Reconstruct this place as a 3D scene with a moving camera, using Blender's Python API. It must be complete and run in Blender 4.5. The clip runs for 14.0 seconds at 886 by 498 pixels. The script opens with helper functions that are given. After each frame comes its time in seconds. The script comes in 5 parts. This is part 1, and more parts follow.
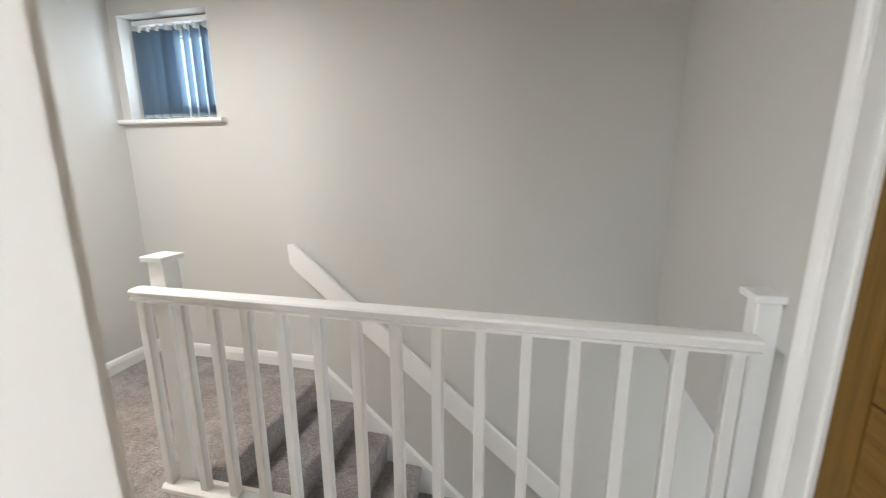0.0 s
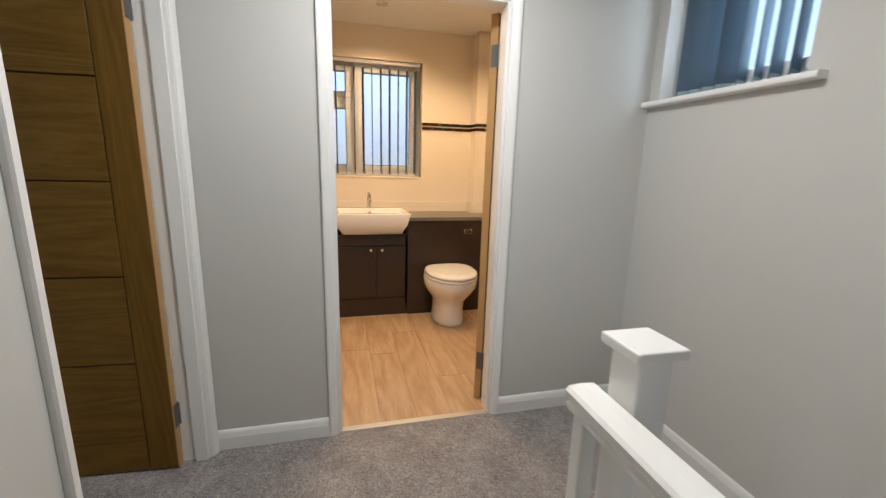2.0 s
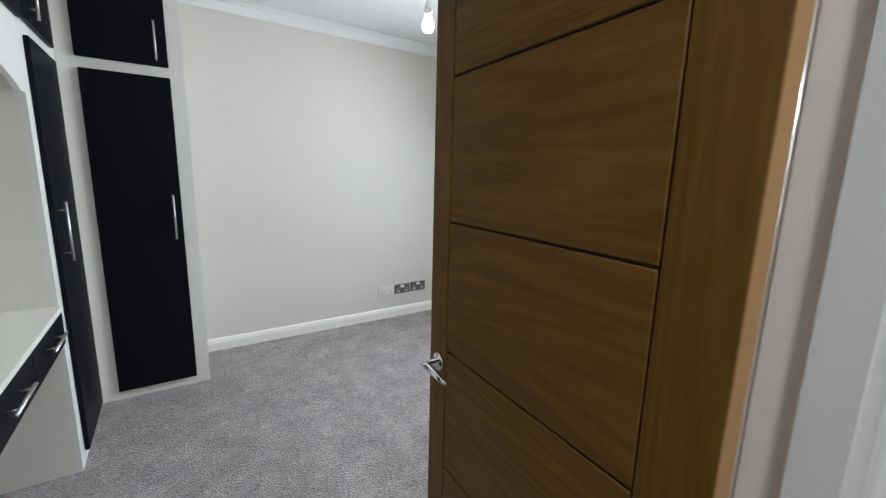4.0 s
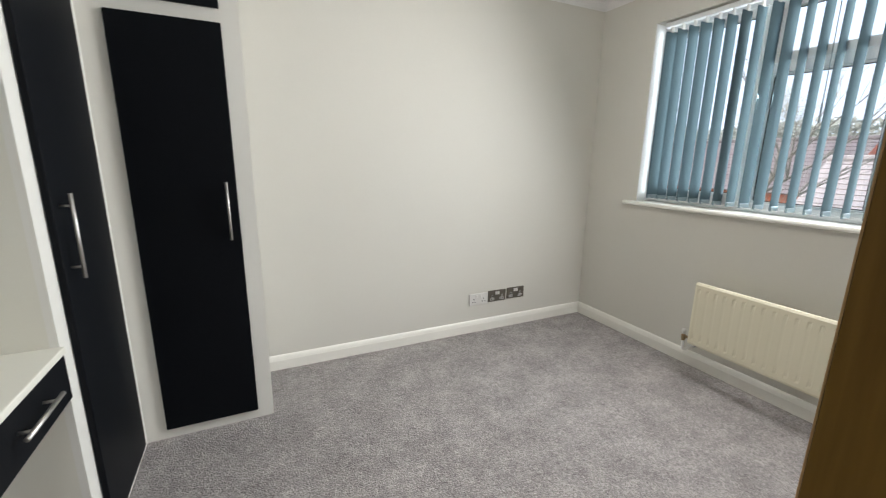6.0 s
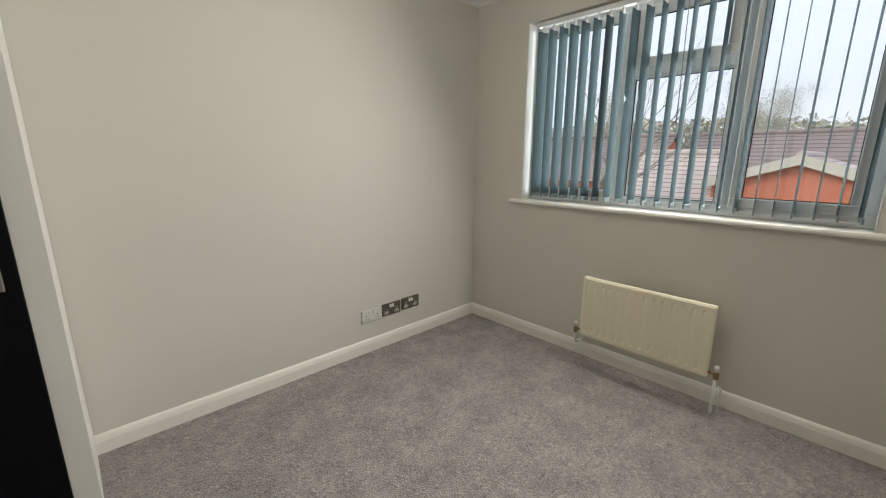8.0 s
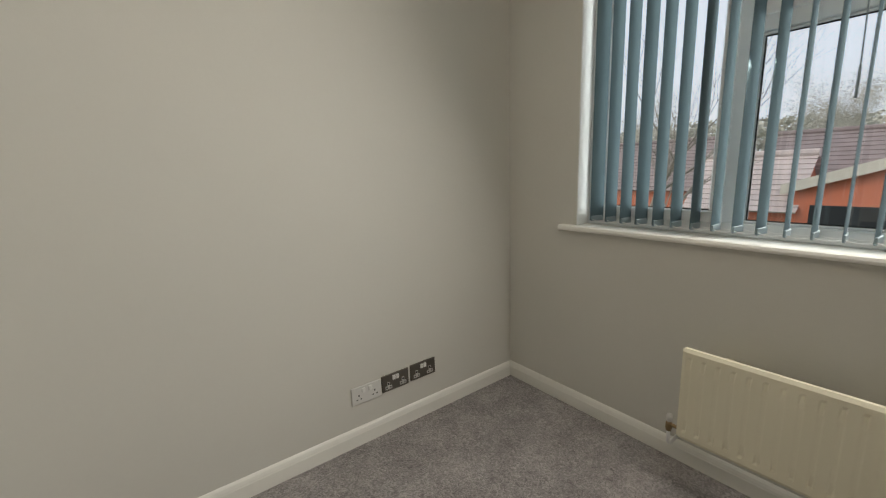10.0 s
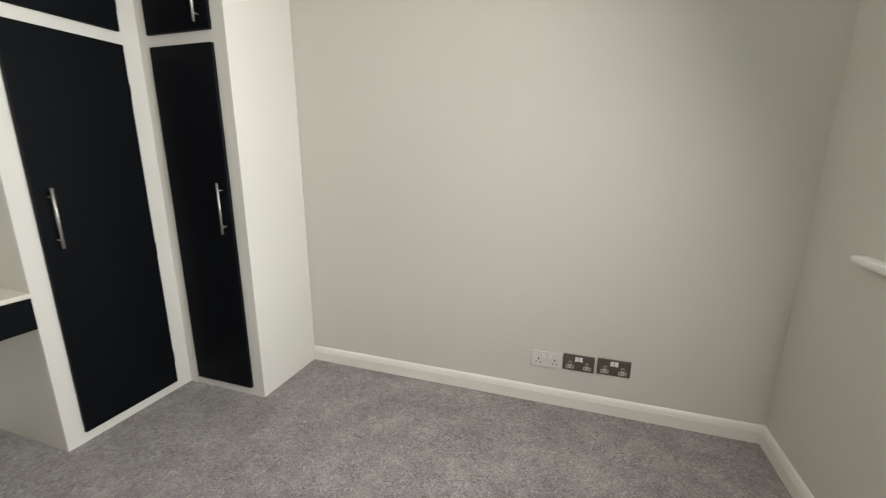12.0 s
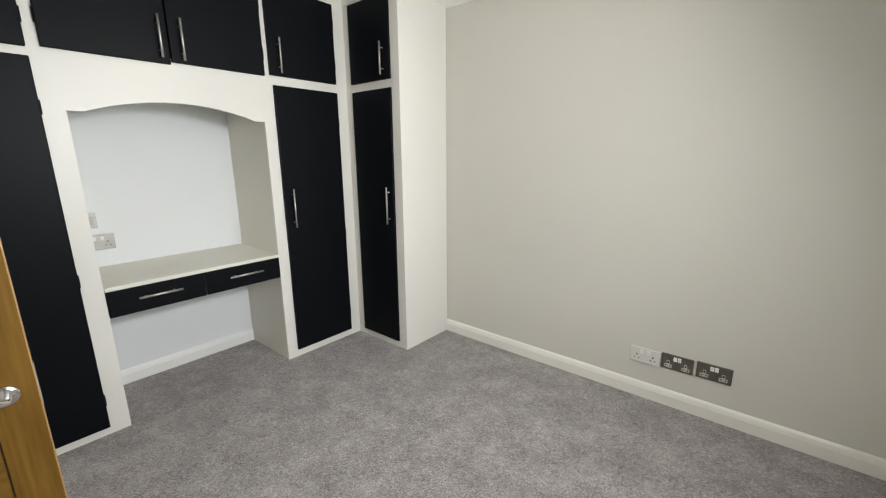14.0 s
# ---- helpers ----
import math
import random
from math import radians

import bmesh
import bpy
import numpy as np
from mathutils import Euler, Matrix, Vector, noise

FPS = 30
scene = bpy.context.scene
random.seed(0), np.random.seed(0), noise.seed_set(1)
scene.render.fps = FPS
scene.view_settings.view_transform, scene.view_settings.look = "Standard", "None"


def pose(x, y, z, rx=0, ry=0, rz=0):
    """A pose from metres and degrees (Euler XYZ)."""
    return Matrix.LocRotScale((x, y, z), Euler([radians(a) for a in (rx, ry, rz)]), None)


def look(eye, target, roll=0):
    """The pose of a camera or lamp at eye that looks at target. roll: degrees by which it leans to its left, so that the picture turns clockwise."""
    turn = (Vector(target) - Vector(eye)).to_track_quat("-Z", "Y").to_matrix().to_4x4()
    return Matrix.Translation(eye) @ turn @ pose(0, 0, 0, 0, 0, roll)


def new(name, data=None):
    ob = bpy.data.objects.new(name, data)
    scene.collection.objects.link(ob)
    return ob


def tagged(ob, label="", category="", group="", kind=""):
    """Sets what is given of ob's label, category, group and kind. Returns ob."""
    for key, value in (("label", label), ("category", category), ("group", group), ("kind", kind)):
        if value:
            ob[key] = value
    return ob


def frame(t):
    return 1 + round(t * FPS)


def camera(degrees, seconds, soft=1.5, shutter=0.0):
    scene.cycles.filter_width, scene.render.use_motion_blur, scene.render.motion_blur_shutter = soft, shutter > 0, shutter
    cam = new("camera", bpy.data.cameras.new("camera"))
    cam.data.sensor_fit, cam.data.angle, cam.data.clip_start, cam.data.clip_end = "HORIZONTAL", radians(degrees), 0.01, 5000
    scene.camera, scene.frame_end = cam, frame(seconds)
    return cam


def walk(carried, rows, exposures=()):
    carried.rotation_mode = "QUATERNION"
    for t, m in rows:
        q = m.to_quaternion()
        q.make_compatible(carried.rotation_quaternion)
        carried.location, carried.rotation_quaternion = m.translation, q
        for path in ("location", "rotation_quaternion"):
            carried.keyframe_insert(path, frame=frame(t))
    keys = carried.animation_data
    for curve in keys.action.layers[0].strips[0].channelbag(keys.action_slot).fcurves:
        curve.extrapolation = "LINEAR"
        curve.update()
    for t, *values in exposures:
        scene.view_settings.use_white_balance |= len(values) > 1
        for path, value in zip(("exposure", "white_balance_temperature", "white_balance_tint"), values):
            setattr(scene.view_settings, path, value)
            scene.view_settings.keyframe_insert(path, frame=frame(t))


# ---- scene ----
cam = camera(95.3, 14.0, 1.2, 0.15)
PATH = [
    (0, (2.642, -2.216, 1.34), (2.203, -0.31, 0.923), -0.2),
    (0.5, (2.617, -1.9, 1.324), (1.602, -0.233, 0.888), 0.7),
    (1, (2.454, -1.689, 1.308), (0.982, -0.403, 0.883), 2.3),
    (1.5, (2.162, -1.572, 1.318), (0.433, -0.66, 0.896), 2.4),
    (2, (1.801, -1.493, 1.295), (-0.095, -1.008, 0.882), 1.6),
    (2.4, (1.478, -1.508, 1.331), (-0.479, -1.404, 0.933), 1.2),
    (2.5, (1.408, -1.559, 1.321), (-0.554, -1.539, 0.934), 0.9),
    (3, (1.059, -1.702, 1.327), (-0.823, -2.293, 0.995), 0.6),
    (3.3, (0.879, -1.8, 1.322), (-0.823, -2.801, 1.003), 0.7),
    (3.5, (0.784, -1.862, 1.315), (-0.731, -3.126, 0.992), 0.9),
    (3.7, (0.698, -1.916, 1.323), (-0.596, -3.405, 0.994), 1.6),
    (5.8, (0.554, -2.717, 1.26), (-0.185, -4.529, 0.844), 1.0),
    (6, (0.547, -2.786, 1.283), (-0.295, -4.545, 0.841), 0.8),
    (6.5, (0.574, -2.943, 1.284), (-0.533, -4.548, 0.839), 0.2),
    (7, (0.581, -2.983, 1.3), (-0.684, -4.466, 0.852), -0.3),
    (7.2, (0.575, -2.977, 1.3), (-0.725, -4.429, 0.851), -0.4),
    (9.3, (0.113, -3.394, 1.317), (-1.241, -4.794, 0.863), -0.0),
    (9.5, (0.047, -3.444, 1.316), (-1.273, -4.882, 0.878), -2.6),
    (10, (-0.171, -3.588, 1.3), (-1.353, -5.155, 0.914), -2.0),
    (10.5, (-0.421, -3.634, 1.264), (-1.311, -5.387, 0.896), -0.5),
    (11, (-0.613, -3.52, 1.249), (-1.057, -5.438, 0.894), 0.4),
    (11.5, (-0.78, -3.379, 1.308), (-0.705, -5.326, 0.856), 0.6),
    (12, (-1.014, -3.226, 1.324), (-0.407, -5.072, 0.855), 0.4),
    (12.5, (-1.194, -3.075, 1.337), (-0.216, -4.751, 0.851), 0.6),
    (13, (-1.280, -2.943, 1.357), (-0.110, -4.490, 0.869), 0.2),
    (13.5, (-1.379, -2.928, 1.368), (-0.125, -4.418, 0.911), -0.2),
    (14, (-1.404, -2.904, 1.377), (-0.152, -4.396, 0.923), -0.4),
]
walk(cam, [(t, look(eye, target, roll)) for t, eye, target, roll in PATH],
     exposures=[(0, 1.15, 6450, 10), (0.5, 0.84, 6550, 10), (1.5, 0.43, 6400, 10), (2.4, 0.36, 6300, 10), (3.0, 0.14, 5950, 10), (3.5, 0.12, 5900, 10),
                (5.8, 0.28, 6400, 10), (7.2, 0.05, 7000, 10), (9.3, -0.57, 7150, 10), (11, -0.57, 7200, 10), (11.5, -0.33, 7100, 10), (12.5, 0.08, 6700, 10), (14, 0.02, 6700, 10)])

# ---- world, sun, large lights ----
world = bpy.data.worlds.new("sky")
scene.world = world
world.use_nodes = True
wn = world.node_tree.nodes
sky = wn.new("ShaderNodeTexSky")
sky.sky_type = 'NISHITA'
sky.sun_disc = False
sky.sun_elevation = radians(38)
sky.sun_rotation = radians(132)
sky.air_density, sky.dust_density, sky.ozone_density = 1.0, 6.0, 0.6
SKY_STRENGTH = 0.195
wn["Background"].inputs[1].default_value = SKY_STRENGTH
pale = wn.new("ShaderNodeMix")
pale.data_type = 'RGBA'
pale.inputs["Factor"].default_value = 0.75
pale.inputs["B"].default_value = (6.6, 7.6, 9.2, 1)
world.node_tree.links.new(sky.outputs[0], pale.inputs["A"])
world.node_tree.links.new(pale.outputs["Result"], wn["Background"].inputs[0])


def lamp(name, kind, m, power, colour, **more):
    data = bpy.data.lights.new(name, kind)
    data.energy, data.color = power, colour
    if "size" in more:
        data.size = more["size"]
    if "size_y" in more:
        data.shape, data.size_y = 'RECTANGLE', more["size_y"]
    if "angle" in more:
        data.angle = more["angle"]
    if "spread" in more:
        data.spread = more["spread"]
    if "radius" in more:
        data.shadow_soft_size = more["radius"]
    if "spot" in more:
        data.spot_size, data.spot_blend = more["spot"], 0.6
    ob = new(name, data)
    ob.matrix_world = m
    return ob


lamp("sun", 'SUN', look((20, -18, 22), (0, 0, 0)), 1.5, (1.0, 0.96, 0.9), angle=radians(14))
# sky stand-ins behind the bedroom and landing blinds, plus the added lamps noted below
lamp("bedroom_daylight", 'AREA', look((-2.028, -3.917, 1.58), (0, -3.917, 1.58)), 34, (0.84, 0.94, 1.0), size=1.72, size_y=1.06, spread=radians(150))
# second lamp added inside the room, before the blind, to boost the window's light
lamp("bedroom_daylight", 'AREA', look((-1.85, -3.6, 1.7), (-0.85, -3.70, 1.1)), 25, (0.98, 0.99, 1.0), size=1.1, size_y=0.2, spread=radians(152))
lamp("landing_daylight", 'AREA', look((0.39, 0.154, 1.925), (0.39, -2, 1.925)), 3.2, (0.80, 0.90, 1.0), size=0.5, size_y=0.47)
# added lamp in the unseen front room; no window stands behind it
lamp("front_room_fill", 'AREA', look((4.15, -3.9, 1.5), (2.0, -3.6, 1.2)), 112, (0.95, 0.98, 1.0), size=1.6, size_y=1.1)
# lamp added at the foot of the stairs to brighten the stairwell
lamp("hall_fill", 'AREA', look((4.8, -0.5, -1.0), (2.5, -0.5, -0.4)), 10, (0.95, 0.97, 1.0), size=0.8, size_y=1.4)


# ---- materials ----
def material(name, colour, rough=0.6, metal=0.0, var=0.06, scale=3.0, fine=0.05, fscale=120.0, bump=0.0, bscale=200.0, spec=0.5, coat=0.0, trans=0.0, alpha=1.0):
    m = bpy.data.materials.new(name)
    m.use_nodes = True
    nt = m.node_tree
    n, l = nt.nodes, nt.links
    b = n["Principled BSDF"]
    b.inputs["Roughness"].default_value = rough
    b.inputs["Metallic"].default_value = metal
    b.inputs["Specular IOR Level"].default_value = spec
    b.inputs["Coat Weight"].default_value = coat
    co = n.new("ShaderNodeTexCoord")
    big, small = n.new("ShaderNodeTexNoise"), n.new("ShaderNodeTexNoise")
    big.inputs["Scale"].default_value, small.inputs["Scale"].default_value = scale, fscale
    big.inputs["Detail"].default_value = 4
    l.new(co.outputs["Object"], big.inputs["Vector"])
    l.new(co.outputs["Object"], small.inputs["Vector"])
    m1, m2 = n.new("ShaderNodeMix"), n.new("ShaderNodeMix")
    for mm, src, amount in ((m1, big, var), (m2, small, fine)):
        mm.data_type = 'RGBA'
        l.new(src.outputs["Fac"], mm.inputs["Factor"])
    c = Vector(colour)
    m1.inputs["A"].default_value = (*(c * (1 - var)), 1)
    m1.inputs["B"].default_value = (*(c * (1 + var)), 1)
    gain = n.new("ShaderNodeMix")
    gain.data_type, gain.blend_type = 'RGBA', 'MULTIPLY'
    gain.inputs["Factor"].default_value = 1
    m2.inputs["A"].default_value = (1 - fine,) * 3 + (1,)
    m2.inputs["B"].default_value = (1 + fine,) * 3 + (1,)
    l.new(m1.outputs["Result"], gain.inputs["A"])
    l.new(m2.outputs["Result"], gain.inputs["B"])
    l.new(gain.outputs["Result"], b.inputs["Base Color"])
    if bump:
        bp, bn = n.new("ShaderNodeBump"), n.new("ShaderNodeTexNoise")
        bn.inputs["Scale"].default_value = bscale
        bn.inputs["Detail"].default_value = 3
        bp.inputs["Strength"].default_value = bump
        bp.inputs["Distance"].default_value = 0.002
        l.new(co.outputs["Object"], bn.inputs["Vector"])
        l.new(bn.outputs["Fac"], bp.inputs["Height"])
        l.new(bp.outputs["Normal"], b.inputs["Normal"])
    return m


def carpet_material(name, dark, light):
    m = material(name, light, rough=0.95, bump=0.0, spec=0.1)
    nt = m.node_tree
    n, l = nt.nodes, nt.links
    b = n["Principled BSDF"]
    co = n.new("ShaderNodeTexCoord")
    tuft, drift, fleck = n.new("ShaderNodeTexNoise"), n.new("ShaderNodeTexNoise"), n.new("ShaderNodeTexVoronoi")
    tuft.inputs["Scale"].default_value, tuft.inputs["Detail"].default_value, tuft.inputs["Distortion"].default_value = 50, 7, 2.2
    drift.inputs["Scale"].default_value, drift.inputs["Detail"].default_value = 5.5, 5
    drift.inputs["Roughness"].default_value = 0.65
    fleck.inputs["Scale"].default_value = 160
    for x in (tuft, drift, fleck):
        l.new(co.outputs["Object"], x.inputs["Vector"])
    ramp = n.new("ShaderNodeValToRGB")
    ramp.color_ramp.elements[0].position, ramp.color_ramp.elements[1].position = 0.36, 0.63
    ramp.color_ramp.elements[0].color = (*dark, 1)
    ramp.color_ramp.elements[1].color = (*light, 1)
    mid = ramp.color_ramp.elements.new(0.5)
    mid.color = (*[(a + c) / 2 * 0.92 for a, c in zip(dark, light)], 1)
    add = n.new("ShaderNodeMath")
    add.operation = 'MULTIPLY_ADD'
    add.inputs[1].default_value, add.inputs[2].default_value = 0.34, 0.0
    l.new(drift.outputs["Fac"], add.inputs[0])
    s = n.new("ShaderNodeMath")
    s.operation = 'MULTIPLY_ADD'
    s.inputs[1].default_value = 0.66
    l.new(tuft.outputs["Fac"], s.inputs[0])
    l.new(add.outputs[0], s.inputs[2])
    l.new(s.outputs[0], ramp.inputs["Fac"])
    l.new(ramp.outputs[0], b.inputs["Base Color"])
    b.inputs["Sheen Weight"].default_value = 0.25
    bp = n.new("ShaderNodeBump")
    bp.inputs["Strength"].default_value, bp.inputs["Distance"].default_value = 0.9, 0.006
    mx = n.new("ShaderNodeMath")
    mx.operation = 'ADD'
    l.new(tuft.outputs["Fac"], mx.inputs[0])
    l.new(fleck.outputs["Distance"], mx.inputs[1])
    l.new(mx.outputs[0], bp.inputs["Height"])
    l.new(bp.outputs["Normal"], b.inputs["Normal"])
    return m


def wood_material(name, dark, light, along='X', ring=9.0, rough=0.45, random_tone=0.0, figure=60.0):
    m = material(name, light, rough=rough, coat=0.0)
    nt = m.node_tree
    n, l = nt.nodes, nt.links
    b = n["Principled BSDF"]
    co, mp, info = n.new("ShaderNodeTexCoord"), n.new("ShaderNodeMapping"), n.new("ShaderNodeObjectInfo")
    stretch = {'X': (0.7, ring, ring), 'Y': (ring, 0.7, ring), 'Z': (ring, ring, 0.7)}[along]
    mp.inputs["Scale"].default_value = stretch
    mix_off = n.new("ShaderNodeVectorMath")
    mix_off.operation = 'SCALE'
    mix_off.inputs[0].default_value = (13, 7, 5)
    l.new(info.outputs["Random"], mix_off.inputs["Scale"])
    l.new(mix_off.outputs[0], mp.inputs["Location"])
    l.new(co.outputs["Object"], mp.inputs["Vector"])
    grain, fibre = n.new("ShaderNodeTexNoise"), n.new("ShaderNodeTexNoise")
    grain.inputs["Scale"].default_value, grain.inputs["Detail"].default_value, grain.inputs["Distortion"].default_value = 1.3, 6, 1.8
    fibre.inputs["Scale"].default_value, fibre.inputs["Detail"].default_value = 12, 5
    l.new(mp.outputs[0], grain.inputs["Vector"])
    l.new(mp.outputs[0], fibre.inputs["Vector"])
    ramp = n.new("ShaderNodeValToRGB")
    ramp.color_ramp.elements[0].position, ramp.color_ramp.elements[1].position = 0.3, 0.72
    ramp.color_ramp.elements[0].color, ramp.color_ramp.elements[1].color = (*dark, 1), (*light, 1)
    s = n.new("ShaderNodeMath")
    s.operation = 'MULTIPLY_ADD'
    s.inputs[1].default_value = 0.35
    h = n.new("ShaderNodeMath")
    h.operation = 'MULTIPLY'
    h.inputs[1].default_value = 0.65
    wave, sine, band = n.new("ShaderNodeMath"), n.new("ShaderNodeMath"), n.new("ShaderNodeMath")
    wave.operation, sine.operation, band.operation = 'MULTIPLY', 'SINE', 'MULTIPLY_ADD'
    wave.inputs[1].default_value = figure
    band.inputs[1].default_value, band.inputs[2].default_value = 0.2, 0.5
    smooth_grain = n.new("ShaderNodeTexNoise")
    smooth_grain.inputs["Scale"].default_value, smooth_grain.inputs["Detail"].default_value, smooth_grain.inputs["Distortion"].default_value = 0.75, 1.0, 0.4
    l.new(mp.outputs[0], smooth_grain.inputs["Vector"])
    l.new(smooth_grain.outputs["Fac"], wave.inputs[0])
    l.new(wave.outputs[0], sine.inputs[0])
    l.new(sine.outputs[0], band.inputs[0])
    both = n.new("ShaderNodeMix")
    both.inputs[0].default_value = 0.5
    l.new(grain.outputs["Fac"], both.inputs[2])
    l.new(band.outputs[0], both.inputs[3])
    l.new(both.outputs[0], h.inputs[0])
    l.new(fibre.outputs["Fac"], s.inputs[0])
    l.new(h.outputs[0], s.inputs[2])
    l.new(s.outputs[0], ramp.inputs["Fac"])
    tone = n.new("ShaderNodeHueSaturation")
    v = n.new("ShaderNodeMath")
    v.operation = 'MULTIPLY_ADD'
    v.inputs[1].default_value, v.inputs[2].default_value = random_tone, 1 - random_tone / 2
    l.new(info.outputs["Random"], v.inputs[0])
    l.new(v.outputs[0], tone.inputs["Value"])
    l.new(ramp.outputs[0], tone.inputs["Color"])
    l.new(tone.outputs[0], b.inputs["Base Color"])
    bp = n.new("ShaderNodeBump")
    bp.inputs["Strength"].default_value, bp.inputs["Distance"].default_value = 0.15, 0.001
    l.new(fibre.outputs["Fac"], bp.inputs["Height"])
    l.new(bp.outputs["Normal"], b.inputs["Normal"])
    return m


def glass_material(name, rough=0.0, colour=(1, 1, 1)):
    m = bpy.data.materials.new(name)
    m.use_nodes = True
    b = m.node_tree.nodes["Principled BSDF"]
    b.inputs["Transmission Weight"].default_value = 1
    b.inputs["Roughness"].default_value, b.inputs["IOR"].default_value = rough, 1.45
    b.inputs["Base Color"].default_value = (*colour, 1)
    return m


def fabric_material(name, colour, through_light=0.35):
    m = material(name, colour, rough=0.9, var=0.05, scale=8, fine=0.12, fscale=900, bump=0.2, bscale=900, spec=0.15)
    n, l = m.node_tree.nodes, m.node_tree.links
    b, out = n["Principled BSDF"], n["Material Output"]
    tr, mx = n.new("ShaderNodeBsdfTranslucent"), n.new("ShaderNodeMixShader")
    tr.inputs["Color"].default_value = (*colour, 1)
    mx.inputs[0].default_value = through_light
    l.new(b.outputs[0], mx.inputs[1])
    l.new(tr.outputs[0], mx.inputs[2])
    l.new(mx.outputs[0], out.inputs[0])
    return m


def glow_material(name, colour, strength):
    m = bpy.data.materials.new(name)
    m.use_nodes = True
    b = m.node_tree.nodes["Principled BSDF"]
    b.inputs["Emission Color"].default_value = (*colour, 1)
    b.inputs["Emission Strength"].default_value = strength
    return m


GREY_WALL = material("grey_white_wall_paint", (0.58, 0.578, 0.553), rough=0.75, var=0.02, scale=1.6, fine=0.012, fscale=70, bump=0.12, bscale=260)
WARM_WALL = material("off_white_wall_paint", (0.653, 0.636, 0.582), rough=0.75, var=0.02, scale=1.4, fine=0.012, fscale=70, bump=0.12, bscale=260)
WHITE_WALL = material("bright_white_wall_paint", (0.77, 0.785, 0.80), rough=0.7, var=0.015, scale=2, fine=0.01, bump=0.1, bscale=260)
CEILING = material("white_ceiling_paint", (0.80, 0.80, 0.79), rough=0.85, var=0.02, fine=0.015, fscale=60, bump=0.1)
GLOSS = material("white_gloss_paint", (0.82, 0.82, 0.805), rough=0.32, var=0.02, scale=5, fine=0.01, bump=0.05, bscale=60)
CREAM_TRIM = material("cream_white_skirting_paint", (0.84, 0.825, 0.765), rough=0.38, var=0.025, scale=6, fine=0.015, bump=0.06, bscale=60)
WHITE_BOARD = material("white_cabinet_board", (0.77, 0.755, 0.705), rough=0.4, var=0.015, scale=3, fine=0.01)
CREAM_BOARD = material("cream_alcove_paint", (0.74, 0.72, 0.64), rough=0.5, var=0.02, scale=3, fine=0.01)
BLACK_BOARD = material("black_cabinet_paint", (0.0045, 0.0054, 0.0072), spec=0.10, rough=0.45, var=0.15, scale=4, fine=0.12, fscale=60, bump=0.08, bscale=90)
OAK = wood_material("oak_veneer", (0.115, 0.058, 0.0095), (0.22, 0.12, 0.024), along='Z', ring=9)
OAK_CROSS = wood_material("oak_veneer_cross_grain", (0.108, 0.054, 0.009), (0.22, 0.12, 0.024), along='Y', ring=9)
OAK_EDGE = material("oak_lipping", (0.48, 0.28, 0.11), rough=0.5, var=0.08, scale=12, fine=0.08)
GROOVE = material("dark_groove", (0.05, 0.025, 0.01), rough=0.8)
for oak in (OAK, OAK_CROSS):
    oak.node_tree.nodes["Principled BSDF"].inputs["Specular IOR Level"].default_value = 0.15
PLANK = wood_material("oak_laminate", (0.39, 0.235, 0.115), (0.66, 0.47, 0.29), along='X', ring=5, rough=0.38, random_tone=0.07)
PLANK_JOINT = material("plank_joint", (0.43, 0.29, 0.165), rough=0.7)
CARPET = carpet_material("grey_twist_carpet", (0.165, 0.147, 0.144), (0.475, 0.437, 0.422))
CHROME = material("polished_chrome", (0.78, 0.78, 0.78), rough=0.12, metal=1, var=0.02, fine=0.01)
STEEL = material("brushed_steel", (0.62, 0.60, 0.57), rough=0.46, metal=1, var=0.05, fine=0.05, fscale=300)
NICKEL_PLATE = material("brushed_nickel_plate", (0.19, 0.175, 0.15), rough=0.42, metal=0.8, var=0.05, fine=0.06, fscale=300)
ALCOVE_PLATE = material("satin_steel_plate", (0.40, 0.385, 0.36), rough=0.4, metal=0.75, var=0.05, fine=0.05, fscale=300)
AGED_PLASTIC = material("greyed_socket_plastic", (0.69, 0.68, 0.65), rough=0.4, var=0.02, fine=0.01)
INSERT = material("grey_socket_insert", (0.50, 0.49, 0.46), rough=0.45, var=0.02, fine=0.01)
HINGE = material("dull_steel_hinge", (0.17, 0.165, 0.16), rough=0.5, metal=0.8, var=0.08, fine=0.05)
PLASTIC = material("white_plastic", (0.78, 0.77, 0.74), rough=0.35, var=0.01, fine=0.01)
DARK_HOLE = material("dark_slot", (0.01, 0.01, 0.01), rough=0.8)
UPVC = material("white_window_plastic", (0.80, 0.82, 0.83), rough=0.35, var=0.02, scale=5, fine=0.01)
BLIND = fabric_material("blue_grey_blind_fabric", (0.12, 0.175, 0.195), 0.22)
BLIND_DARK = fabric_material("slate_blue_blind_fabric", (0.16, 0.225, 0.29), 0.5)
CHAIN = material("white_chain", (0.8, 0.8, 0.8), rough=0.4)
WEIGHT = material("blind_weight_plastic", (0.27, 0.34, 0.365), rough=0.4)
CREAM_METAL = material("cream_radiator_enamel", (0.82, 0.77, 0.60), rough=0.35, var=0.02, scale=6, fine=0.01)
BRASS = material("tarnished_brass", (0.35, 0.25, 0.14), rough=0.4, metal=1, var=0.1)
TILE = material("cream_wall_tile", (0.78, 0.70, 0.58), rough=0.22, var=0.03, scale=2.5, fine=0.01)
MOSAIC = material("dark_brown_glass_mosaic", (0.03, 0.02, 0.015), rough=0.15, var=0.4, scale=14)
MOSAIC_LINE = material("silver_mosaic_liner", (0.6, 0.55, 0.48), rough=0.3, metal=0.6)
